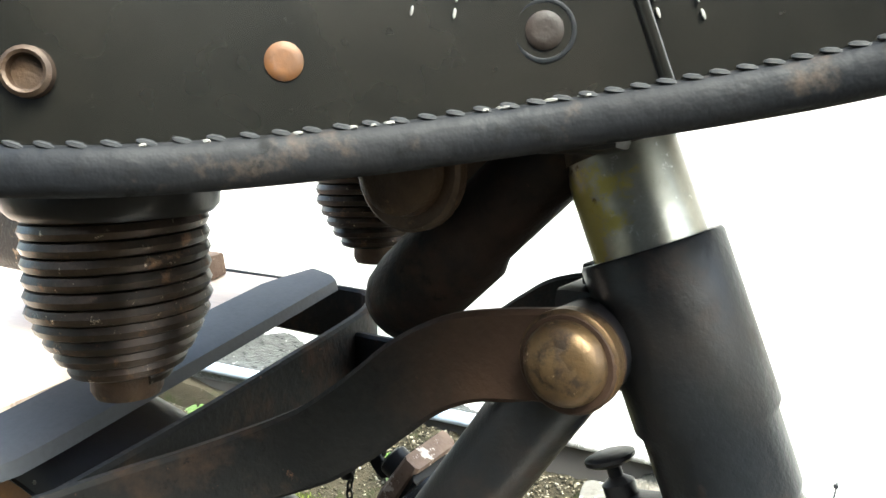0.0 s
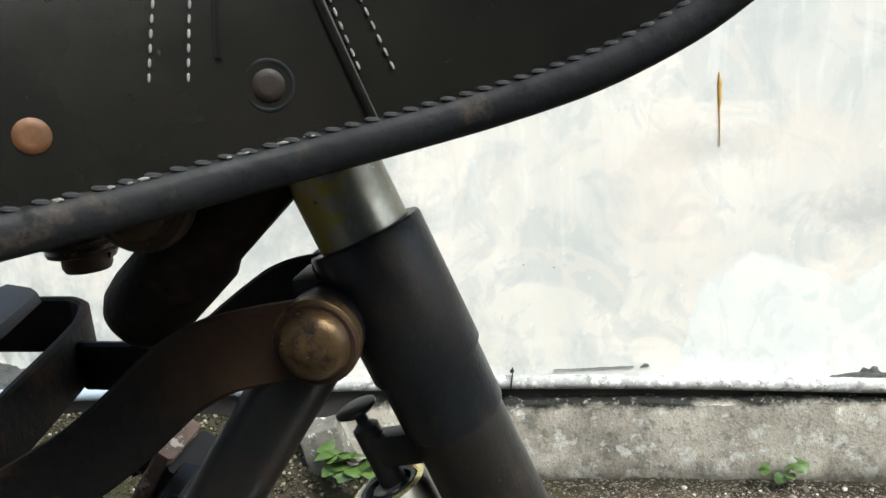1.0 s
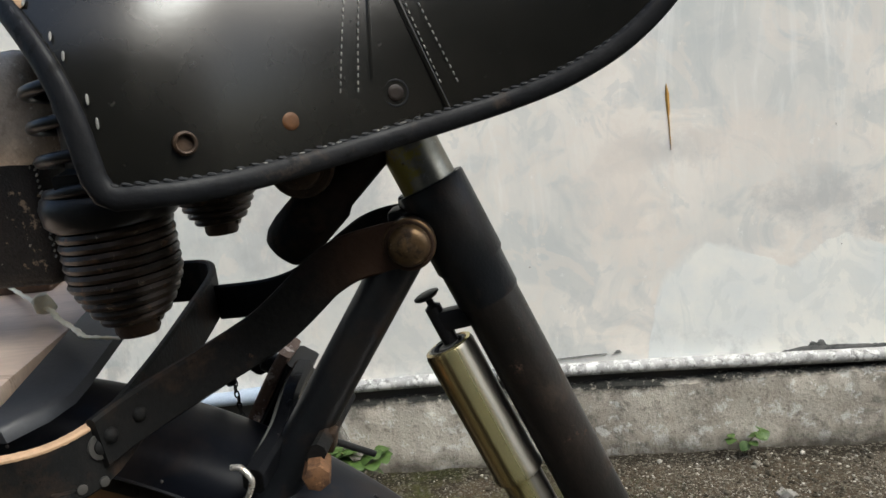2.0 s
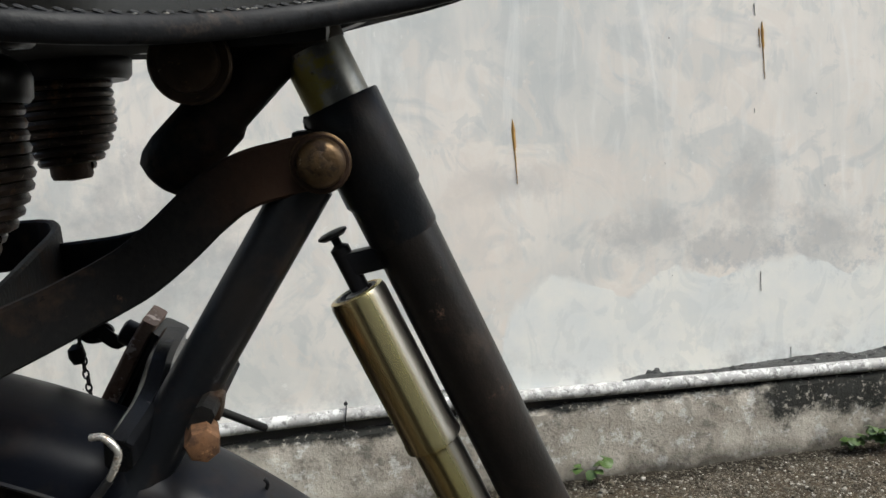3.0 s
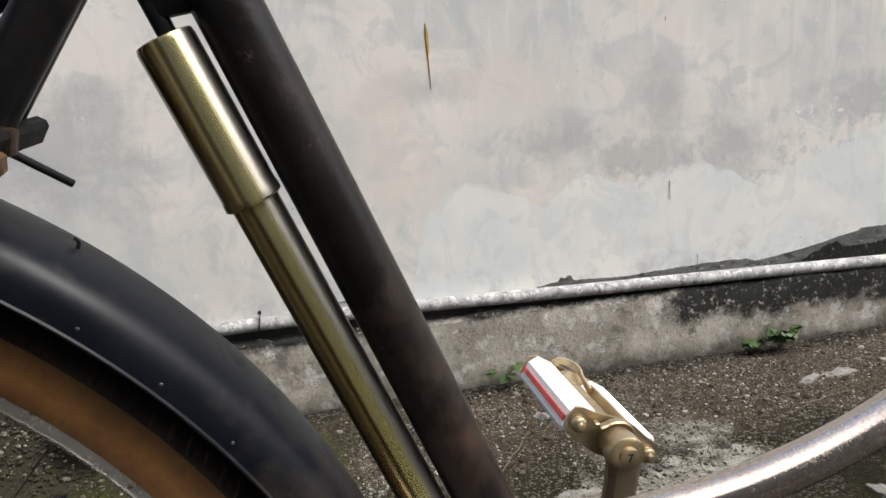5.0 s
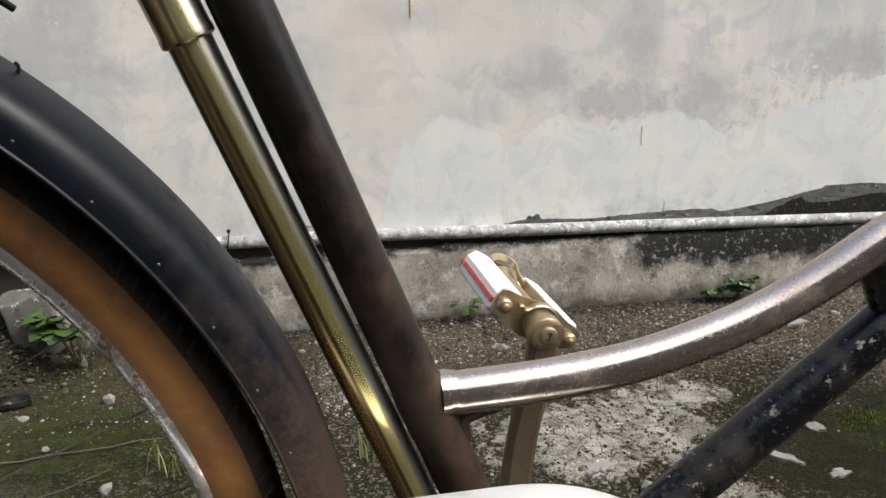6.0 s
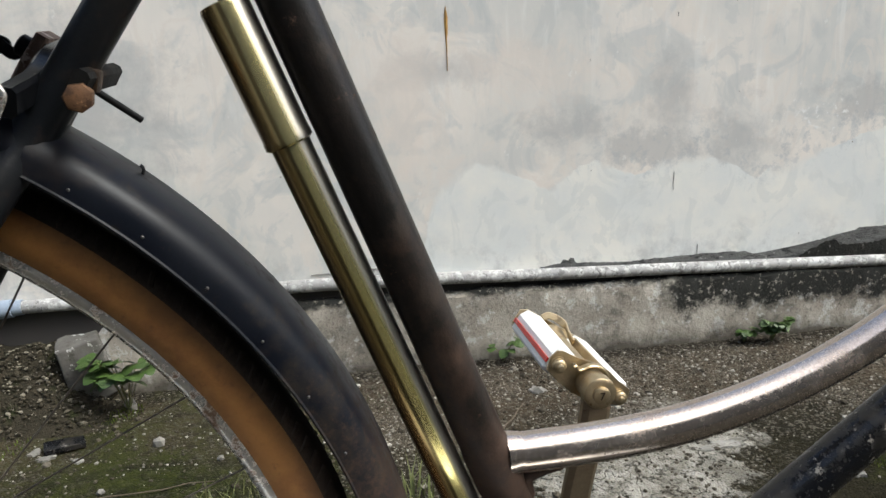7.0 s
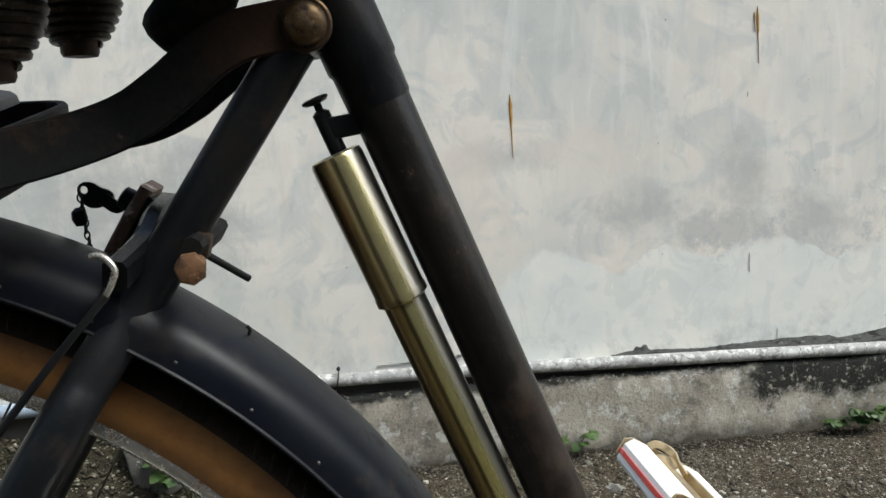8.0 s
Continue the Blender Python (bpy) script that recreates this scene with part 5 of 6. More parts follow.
def stitch(bm, a, b, r):
    sweep([a, a.lerp(b, 0.25), a.lerp(b, 0.75), b], ring(r, 6), up=(0.3, -1, 0.2), bm=bm, scales=[0.4, 1, 1, 0.4])


bm = bmesh.new()
run = [p + V((0, -0.0004, 0.0043)) for p in edge[2:88]]
d = 0.0
for p, q in zip(run, run[1:]):
    d += (q - p).length
    if d > 0.0040:
        d = 0.0
        w = (q - p).normalized()
        o = V((0, -1, 0)) if p.x > 0.089 or p.z < 0.86 else V((-0.3, -0.9, 0.2))
        stitch(bm, p + o * 0.0005 - w * 0.0017 - V((0, 0, 0.0004)), p + o * 0.0003 + w * 0.0017 + V((0, 0, 0.0005)), 0.00062)
tagged(part("edge_stitching", bm, M_EDGETHREAD, saddle), kind="stuff")
bm = bmesh.new()
for x in (0.128, 0.135, 0.146, 0.153, 0.1555, 0.158, 0.171, 0.174, 0.181, 0.186):
    p = at_height(x, smooth_at(x, BX, BZ) + 0.0062, -1, 0.0012)
    stitch(bm, p - V((0.0013, 0, 0)), p + V((0.0013, 0, 0.0003)), 0.00042)
for a in range(10, 80, 4):
    x = rear_x(a) + 0.0065
    p, q = saddle_point(x, a, -1, 0.0011), saddle_point(x, a + 1.9, -1, 0.0011)
    if a % 3:
        stitch(bm, p, q, 0.00052)
tagged(part("worn_stitches", bm, M_THREAD, saddle, "pale worn threads of the edge"), kind="stuff")
worn = [saddle_point(rear_x(a) + 0.0062, a, -1, 0.0006) for a in range(34, 88, 3)]
part("worn_edge", sweep(worn, slab(0.0008, 0.0042, 0.0003), up=(0.7, 0.1, 0.7), scales=[0.5 + 0.5 * abs(math.sin(k * 1.3)) for k in range(len(worn))]), M_TAN, saddle, "tan worn strip along the rear edge")
# four stitched lines and the dart between them
bm = bmesh.new()
for (x0, z0), (x1, z1) in (((0.1678, 0.935), (0.1606, 0.8815)), ((0.1724, 0.935), (0.1665, 0.881)), ((0.1800, 0.935), (0.1970, 0.8805)), ((0.1835, 0.935), (0.2037, 0.880))):
    n = 20
    for i in range(n):
        t0, t1 = i / n, (i + 0.62) / n
        a = at_height(x0 + (x1 - x0) * t0, z0 + (z1 - z0) * t0, -1, 0.0004)
        b = at_height(x0 + (x1 - x0) * t1, z0 + (z1 - z0) * t1, -1, 0.0004)
        stitch(bm, a, b, 0.00031)
tagged(part("seam_stitching", bm, M_THREAD, saddle, "double rows of pale seam stitches"), kind="stuff")
seam = [at_height(0.1765 + 0.0245 * t, 0.936 - 0.073 * t, -1, 0.0003) for t in [i / 24 for i in range(25)]]
part("dart_seam", sweep(seam, [(p[0] * 1.5, p[1] * 0.7) for p in ring(0.0008, 8)], up=(0, -1, 0)), M_LEATHER, saddle)
seam = [at_height(0.1745 - 0.003 * t, 0.936 - 0.05 * t, -1, 0.0001) for t in [i / 16 for i in range(17)]]
part("dart_seam", sweep(seam, [(p[0] * 1.6, p[1] * 0.5) for p in ring(0.0008, 8)], up=(0, -1, 0)), M_LEATHER, saddle)
for s in (-1, 1):
    for x, z, m, lbl in ((0.115, 0.873, M_RUST, "hollow rusty copper rivet"), (0.144, 0.875, M_COPPER, "copper rivet"), (0.1795, 0.880, M_RIVETB, "dull brown rivet in a pressed ring")):
        p = at_height(x, z, s)
        q1, q2 = at_height(x + 0.006, z, s), at_height(x, z + 0.006, s)
        nrm = (q1 - p).cross(q2 - p).normalized() * (1 if s < 0 else -1)
        prof = [(-0.001, 0.0), (-0.001, 0.0033), (0.0002, 0.0033), (0.0006, 0.0027), (0.0007, 0.0016), (0.0006, 0)]
        if x == 0.115:
            prof = [(-0.001, 0.0), (0.0, 0.0), (0.0, 0.0027), (0.0015, 0.0029), (0.0018, 0.0034), (0.0013, 0.0041), (-0.0005, 0.0043)]
        rv = part("rivet", lathe(p, nrm, prof, 20), m, saddle, lbl)
        if x == 0.1795:
            part("pressed_ring", lathe(p, nrm, [(-0.001, 0.0044), (0.00005, 0.0046), (0.0002, 0.0050), (0.00005, 0.0054), (-0.001, 0.0057)], 24), M_BIND, rv)


def beehive(x, y, z0, cup=0.0, wide=1.0):
    """Tapering coil spring under the saddle with its cup, plug and the wide coils above."""
    bm = bmesh.new()
    pts, turns, n = [], 11, 22
    for i in range(turns * n + 1):
        t = i / (turns * n)
        z = z0 + 0.006 + 0.046 * t
        r = 0.0085 + (0.0215 - 0.0085) * min(1.0, t / 0.42) ** 0.62
        a = 2 * math.pi * i / n
        pts.append((x + r * math.cos(a), y + r * math.sin(a), z))
    sweep(pts, ring(0.0024, 8), bm=bm)
    sp = part("spring", bm, M_SPRING, saddle, "rusty brown beehive coil spring")
    part("spring_plug", lathe((x, y, z0), (0, 0, 1), [(-0.001, 0.0), (0, 0.0085), (0.002, 0.0095), (0.008, 0.0095), (0.012, 0.0115), (0.03, 0.018)], 24), M_RUST, saddle)
    part("spring_cup", lathe((x + cup, y, z0 + 0.050 - cup), (0, 0, 1), [(0, 0.020 * wide), (0.0, 0.0250 * wide), (0.002, 0.0268 * wide), (0.009, 0.0276 * wide), (0.013, 0.0262 * wide), (0.016, 0.021 * wide), (0.016, 0.0)], 32), M_BLACK, saddle, "black spring cup")
    bm = bmesh.new()
    pts = []
    for i in range(4 * 24 + 1):
        a = 2 * math.pi * i / 24 + 2.6
        pts.append((x + 0.003 + 0.025 * math.cos(a), y + 0.025 * math.sin(a), z0 + 0.062 + 0.0135 * i / 24))
    sweep(pts, ring(0.0026, 10), bm=bm)
    part("spring", bm, M_BLACK, saddle, "black enamelled upper coil")
    # dark filler added so that the gaps between the coils stay black
    part("coil_filler", lathe((x + 0.003, y, z0 + 0.060), (0, 0, 1), [(0, 0.0), (0, 0.0165), (0.056, 0.0165), (0.056, 0)], 20), M_BLACK, saddle)
    return sp


beehive(0.0535, -0.076, 0.7925)
beehive(0.0500, 0.041, 0.8120, 0.005, 1.06)
# steel undercarriage
part("cross_bar", sweep(curve([(0.056, -0.10, 0.862), (0.05, -0.022, 0.872), (0.056, 0.062, 0.876)], 8), slab(0.02, 0.006, 0.001)), M_BLACK, saddle)
for s in (-1, 1):
    part("saddle_rail", sweep(curve([(0.06, YB + s * 0.055, 0.872), (0.13, YB + s * 0.030, 0.866), (0.20, YB + s * 0.016, 0.874), (0.30, YB + s * 0.006, 0.93)], 8), slab(0.010, 0.005, 0.001)), M_BLACK, saddle)
part("backing_plate", lathe((0.060, 0.012, 0.905), (0, 0, 1), [(0.03, 0.0), (0.03, 0.06), (0.034, 0.06), (0.034, 0)], 24), M_BLACK, saddle)
# dark sheet added to keep the hollow under the cover black
bm = bmesh.new()
rows = []
for i in range(26):
    row = []
    for u in (-1, -0.8, -0.5, -0.2, 0.2, 0.5, 0.8, 1):
        x0 = 0.094 - 0.055 * (1 - u * u)
        x = x0 + (0.296 - x0) * i / 25
        w = smooth_at(x, SX, SW) * 0.93
        row.append(bm.verts.new((x, YB + u * w, smooth_at(x, BX, BZ) + 0.002 + 0.05 * (u * w + w))))
    rows.append(row)
for a, b in zip(rows, rows[1:]):
    for k in range(7):
        bm.faces.new((a[k], b[k], b[k + 1], a[k + 1]))
part("hollow_fill", bm, M_UNDER, saddle, "dark sheet added to fill the shaded hollow under the cover")
arm = part("clamp_arm", lathe((0.1142, -0.0235, 0.8188), (0.74, 0, 0.67), [(-0.0132, 0.0), (-0.0130, 0.006), (-0.0112, 0.0102), (-0.007, 0.0124), (0.0, 0.0134), (0.0235, 0.0134), (0.0255, 0.0124), (0.028, 0.0113), (0.075, 0.0110), (0.076, 0)], 32), M_STRIP, saddle, "stubby dark steel clamp arm with a rounded end")
part("clamp_washer", lathe((0.1275, -0.043, 0.854), (0, -1, 0), [(0, 0.0), (0, 0.0155), (0.003, 0.0155), (0.004, 0.0145), (0.004, 0.0115), (0.008, 0.011), (0.010, 0.0085), (0.010, 0)], 28), M_RUST, saddle, "rusty clamp washer and nut")
part("clamp_washer", lathe((0.1275, 0.0, 0.854), (0, 1, 0), [(0, 0.0), (0, 0.0155), (0.004, 0.0145), (0.004, 0.0)], 28), M_RUST, saddle)
part("clamp_body", block((0.122, -0.042, 0.858), (0.180, -0.002, 0.880), 0.005), M_DARK, saddle)

# ---- luggage rack ----
def rack_z(y):
    return 0.7717 + 0.13 * (y + 0.12)


hoop = curve([(-0.34, -0.140, 0), (-0.10, -0.139, 0), (-0.02, -0.137, 0), (0.010, -0.1352, 0), (0.026, -0.1325, 0), (0.036, -0.128, 0), (0.0430, -0.1205, 0), (0.0470, -0.111, 0), (0.0480, -0.096, 0), (0.0462, -0.05, 0), (0.0415, 0.0, 0), (0.0375, 0.038, 0), (0.0325, 0.056, 0), (0.0235, 0.0675, 0), (0.0, 0.071, 0), (-0.12, 0.074, 0), (-0.34, 0.074, 0)], 10)
hoop = [V((p.x, p.y, rack_z(p.y) - 0.0175)) for p in hoop]
rack = part("luggage_rack", sweep(hoop, slab(0.0045, 0.026, 0.0012)), M_STRIP, bike, "dark flat-steel rear carrier with a tan strip for its sunlit edge")
strip = curve([(0.1715, -0.046, 0.8127), (0.158, -0.046, 0.811), (0.143, -0.046, 0.808), (0.13, -0.046, 0.8015), (0.12, -0.047, 0.7935), (0.112, -0.048, 0.787), (0.10, -0.050, 0.7785), (0.09, -0.053, 0.7735), (0.08, -0.060, 0.7695), (0.070, -0.072, 0.7660), (0.0595, -0.088, 0.7630), (0.0525, -0.104, 0.7610), (0.0490, -0.116, 0.7595)], 8)
part("near_strut", sweep([p + V((0, 0, 0.0010)) for p in strip], slab(0.0045, 0.0220, 0.0012)), M_STRIP, rack)
for k in (84, 92):
    p = strip[k]
    part("strut_rivet", lathe(p + V((0.002, -0.001, 0.002)), (0.93, -0.36, 0), [(0, 0.0), (0, 0.0034), (0.0012, 0.0032), (0.0024, 0.0020), (0.0028, 0)], 14), M_STRIP, rack)
# rounded strip end round the bolt
part("strut_eye", lathe((0.1715, -0.0462, 0.8127), (0, -1, 0), [(-0.0035, 0), (-0.0035, 0.0116), (0.0022, 0.0116), (0.0028, 0.0110), (0.0028, 0)], 28), M_STRIP, rack)
# sunlight on the rail's rusty top edge, put in as a tan strip
lit_run = [p + V((0, 0, 0.0125)) for p in hoop if p.y < -0.107 and p.x > -0.2]
part("rail_edge", sweep(lit_run, slab(0.0050, 0.0026, 0.0008), scales=[0.55] + [1.0 + 0.10 * noise.noise(V((k * 0.6, 0, 1))) for k in range(len(lit_run) - 1)]), M_TAN, rack, "tan strip painted for the rail's sunlit, rusty top edge")
bm = bmesh.new()
rows = []
for k in range(15):
    y = 0.067 - 0.189 * k / 14
    far_cut = 0.010 if k == 0 else 0.004 if k == 1 else 0.0
    back, front = V((-0.009 - 0.15 * y + far_cut, y, rack_z(y) + 0.0038)), V((0.015 - 0.15 * y - 16 * max(0.0, -0.088 - y) ** 2, y, rack_z(y) - 0.0006))
    fold = back.lerp(front, 0.8) + V((0, 0, 0.0014))
    loop = [back, fold, front, front + V((0.0012, 0, -0.0045)), front + V((-0.0016, 0, -0.0045)), front + V((-0.0025, 0, -0.0028)), fold - V((0, 0, 0.003)), back - V((0, 0, 0.003))]
    rows.append([bm.verts.new(p) for p in loop])
for r0, r1 in zip(rows, rows[1:]):
    for k in range(8):
        bm.faces.new((r0[k], r0[(k + 1) % 8], r1[(k + 1) % 8], r1[k]))
bm.faces.new(rows[0])
bm.faces.new(rows[-1][::-1])
part("cross_plate", bm, M_GREYBAR, rack, "grey-painted folded steel cross plate")
far_strip = curve([(0.1715, 0.003, 0.8140), (0.156, 0.008, 0.8125), (0.143, 0.012, 0.8090), (0.132, 0.016, 0.8025), (0.1195, 0.020, 0.7940), (0.1085, 0.024, 0.7865), (0.09, 0.030, 0.7780), (0.07, 0.034, 0.7735), (0.040, 0.040, 0.7715)], 8)
part("far_strut", sweep(far_strip, slab(0.0045, 0.0205, 0.0012)), M_STRIP, rack)
rail_bolt = part("rail_bolt", lathe((0.0490, -0.1145, 0.7590), (0.90, -0.44, 0), [(0.0, 0.0), (0.0, 0.0036), (0.0016, 0.0034), (0.0024, 0.0022), (0.0026, 0.0)], 18), M_STRIP, rack)
part("bolt_washer", lathe((0.0488, -0.1145, 0.7590), (0.90, -0.44, 0), [(0.0, 0.0), (0.0, 0.0056), (0.0010, 0.0054), (0.0012, 0.0040), (0.0006, 0.0)], 22), M_RIVET, rail_bolt)
for p in ((0.0430, -0.1235, 0.7455), (0.0482, -0.1165, 0.7445)):
    part("leg_rivet", lathe(p, (0.80, -0.60, 0), [(0, 0.0), (0, 0.0022), (0.001, 0.002), (0.0015, 0.0)], 12), M_RIVET, rack)
part("rack_leg", sweep(curve([(0.040, -0.130, 0.748), (0.039, -0.131, 0.735), (0.03, -0.12, 0.69), (-0.10, -0.088, 0.385)], 6), ring(0.0045, 12), up=(0, 1, 0)), M_STRIP, rack)

# ---- lock on the stays ----
SD = V((-0.536, 0, -0.844))
SN = V((-0.844, 0, 0.536))
LK = V((0.0875, 0.032, 0.7350))
lock = part("frame_lock", sweep([LK, LK + SD * 0.080], slab(0.032, 0.0125, 0.002), up=SN), M_BLACK, bike, "dark worn wheel lock with its key left in")
cover = sweep([LK + SN * 0.0100 + SD * t for t in (-0.003, 0.015, 0.032, 0.056, 0.078)], slab(0.030, 0.0080, 0.0015), up=SN, scales=[0.92, 1, 1, 0.95, 0.8])
part("lock_cover", rough_up(cover, 0.0012, 90), M_LOCKRUST, lock, "rust-flaked lock cover")
KB = LK + SN * 0.012 + SD * 0.008 + V((0, -0.006, 0))
part("key_barrel", lathe(KB, SN, [(0, 0.0), (0, 0.0062), (0.007, 0.0062), (0.008, 0.005), (0.008, 0)], 18), M_DARK, lock)
KO = V((-0.0052, 0.0205, -0.0015))
bm = sweep(curve([KB + SN * 0.006, V((0.0690, 0.004, 0.7350)) + KO, V((0.0620, 0.006, 0.7400)) + KO], 5), slab(0.0020, 0.0068, 0.0005), up=(0.6, 0, 0.8))
key = part("key", bm, M_BLACK, lock, "small black key left in the lock")
rows = [[], [], [], []]
bm = bmesh.new()
for i in range(28):
    a = 2 * math.pi * i / 28
    ro = 0.0074 + 0.0012 * math.cos(2 * (a + 0.7)) + 0.0008 * math.cos(3 * a)
    px, pz = 0.0575 + ro * 1.12 * math.cos(a), 0.7415 + ro * 0.92 * math.sin(a)
    hx, hz = 0.0525 + 0.0021 * math.cos(a), 0.7448 + 0.0021 * math.sin(a)
    for k, (u, w, y) in enumerate(((hx, hz, 0.0065), (px, pz, 0.0065), (px, pz, 0.0085), (hx, hz, 0.0085))):
        rows[k].append(bm.verts.new(V((u, y, w)) + KO))
for i in range(28):
    j = (i + 1) % 28
    for k in range(4):
        bm.faces.new((rows[k][i], rows[k][j], rows[(k + 1) % 4][j], rows[(k + 1) % 4][i]))
part("key_bow", bm, M_BLACK, key)
bm = bmesh.new()
cz = V((0.0500, 0.0065, 0.7440)) + KO
for i in range(11):
    cz = cz + V((0.0006 * math.sin(i * 2.1) + 0.0004, -0.0006, -0.0032))
    turn = Euler((0, 0, radians(90 * (i % 2)))).to_matrix()
    loop = [cz + turn @ V((0.0013 * math.cos(a), 0, 0.0023 * math.sin(a))) for a in [2 * math.pi * k / 10 for k in range(10)]]
    sweep(loop, ring(0.0005, 6), up=turn @ V((0, 1, 0)), bm=bm, closed=True)
part("key_chain", bm, M_DARK, key)
part("key_fob", lathe(V((0.0488, 0.005, 0.7360)) + KO, (0.1, 0, -1), [(0, 0.0012), (0.002, 0.0036), (0.006, 0.0040), (0.0095, 0.0026), (0.010, 0)], 14), M_BLACK, key)
# near arm of the lock, which reaches round the wheel to the hook
arm_run = curve([LK + V((0.004, -0.014, -0.002)), LK + V((0.0035, -0.040, -0.006)), (0.0905, -0.036, 0.7190), (0.0865, -0.0655, 0.7125)], 6)
part("lock_arm", sweep(arm_run, slab(0.0105, 0.014, 0.0022), up=(0.2, 0, 1)), M_ARM, lock, "glossy black near arm of the lock")
part("lock_flange", sweep([LK + SN * -0.008 + SD * t + V((0, -0.012, 0)) for t in (-0.002, 0.03, 0.07)], slab(0.006, 0.0035, 0.0008), up=SN), M_BLACK, lock)
part("hook", sweep(curve([(0.0795, -0.070, 0.7225), (0.0845, -0.071, 0.7222), (0.0888, -0.072, 0.7165), (0.0865, -0.072, 0.710), (0.0840, -0.071, 0.706)], 6), ring(0.0015, 10), up=(0, 1, 0)), M_CHROME, lock, "bright bent hook end")
part("hook_rod", sweep([(0.0840, -0.071, 0.706), (0.060, -0.073, 0.680), (0.028, -0.077, 0.643), (-0.03, -0.080, 0.576)], ring(0.0017, 10), up=(0, 1, 0)), M_DARK, lock)
# clamp with rusty nut and stud across the stays
clamp = part("stay_clamp", sweep([(0.1165, -0.060, 0.720), (0.118, 0.0, 0.7215)], slab(0.008, 0.012, 0.002), up=(0.6, 0, 1)), M_STRIP, bike)
part("clamp_nut", lathe((0.1172, -0.064, 0.7135), (0.2, -1, 0.0), [(-0.012, 0.0), (-0.012, 0.0066), (0.0042, 0.0068), (0.0056, 0.0062), (0.0062, 0.0046), (0.0063, 0)], 7), M_NUT, clamp, "orange-rusty nut")
part("clamp_tab", block((0.1165, -0.048, 0.7145), (0.1225, -0.038, 0.7255), 0.002, Euler((0, radians(14), 0)).to_matrix().to_4x4()), M_RUST, clamp)
part("clamp_stud", sweep([(0.116, -0.036, 0.7165), (0.1342, -0.021, 0.6992)], ring(0.0018, 12), up=(0, 1, 0)), M_DARK, clamp, "threaded steel stud")

# ---- pump between pegs behind the seat tube ----
peg = part("pump_peg", sweep([(0.1727, YB, 0.7805), (0.1740, YB, 0.777), (0.1745, YB, 0.7755), (0.1815, YB, 0.757)], ring(0.0042, 14), up=(0, 1, 0), scales=[0.45, 0.45, 1, 1]), M_DARK, bike, "dark pump peg with a flat cap")
part("peg_cap", lathe((0.1722, YB, 0.7815), (-0.36, 0, 0.93), [(-0.002, 0.002), (-0.0015, 0.005), (-0.0004, 0.0066), (0.0006, 0.0066), (0.0012, 0.005), (0.0014, 0)], 20), M_DARK, peg)
part("peg_bracket", block((0.176, YB - 0.004, 0.764), (0.196, YB + 0.004, 0.7745), 0.0015, Euler((0, radians(-8), 0)).to_matrix().to_4x4()), M_DARK, peg)
pump = thing("bicycle_pump", (0.335, YB, 0.38), "brassy nickel-plated tyre pump held along the seat tube", "pump")
PT, PD = V((0.1795, YB, 0.7560)), V((0.363, 0, -0.932)).normalized()
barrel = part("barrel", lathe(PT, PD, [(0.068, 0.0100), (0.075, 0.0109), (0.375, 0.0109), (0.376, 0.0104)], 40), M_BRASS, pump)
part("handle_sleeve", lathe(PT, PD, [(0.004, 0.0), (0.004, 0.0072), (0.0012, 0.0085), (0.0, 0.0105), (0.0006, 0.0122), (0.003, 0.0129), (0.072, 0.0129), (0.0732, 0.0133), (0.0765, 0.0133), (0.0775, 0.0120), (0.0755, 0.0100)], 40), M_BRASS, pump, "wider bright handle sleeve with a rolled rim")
part("cap_insert", lathe(PT, PD, [(0.0032, 0.0), (0.0008, 0.0030), (0.0008, 0.0052), (0.0026, 0.0060), (0.0026, 0.0072), (0.0004, 0.0080), (0.0002, 0.0094), (0.0040, 0.0096)], 30), M_BLACK, pump, "dark hollow insert in the sleeve top")
part("tip", lathe(PT, PD, [(0.372, 0.0104), (0.380, 0.0086), (0.384, 0.0078), (0.392, 0.0076), (0.394, 0)], 32), M_DARK, pump, "dark narrow tip")

# ---- load and bag behind the saddle ----
board = thing("wooden_board", (-0.18, 0.0, 0.79), "pale pinkish plywood board lying on the carrier", "board")
tilt_board = Matrix.Translation((0, -0.02, rack_z(-0.02) - 0.0105)) @ Euler((math.atan(0.13), 0, 0)).to_matrix().to_4x4()
bm = block((-0.35, -0.108, 0.0), (-0.014, 0.086, 0.0085), 0.0015)
bmesh.ops.transform(bm, matrix=tilt_board, verts=bm.verts)
part("panel", bm, M_WOOD, board)
bm = block((-0.125, 0.055, 0.0085), (-0.058, 0.080, 0.021), 0.002)
rough_up(bm, 0.0015, 40)
bmesh.ops.transform(bm, matrix=tilt_board, verts=bm.verts)
part("batten", bm, M_WOODEND, board, "rough brown wooden batten")
bag = thing("saddle_bag", (-0.05, -0.015, 0.815), "small worn leather bag hanging behind the saddle", "bag")
bm = block((-0.11, -0.053, 0.812), (0.010, -0.012, 0.885), 0.010, seg=4)
rough_up(bm, 0.004, 25)
part("pouch", bm, M_BAG, bag)
bm = block((-0.115, -0.058, 0.866), (0.017, -0.006, 0.920), 0.018, seg=5)
rough_up(bm, 0.004, 30, 3.0)
part("flap", bm, M_BAGTOP, bag, "scuffed greyish leather flap")
bm = bmesh.new()
for i in range(26):
    z = 0.825 + 0.0027 * i
    j = noise.noise(V((i * 1.9, 0.3, 0)))
    stitch(bm, V((0.0075 + 0.002 * j, -0.0522 - 0.001 * j, z)), V((0.0090 - 0.003 * j, -0.0530, z + 0.0012 + 0.0016 * abs(j))), 0.00055)
tagged(part("frayed_seam", bm, M_THREAD, bag, "frayed pale seam"), kind="stuff")
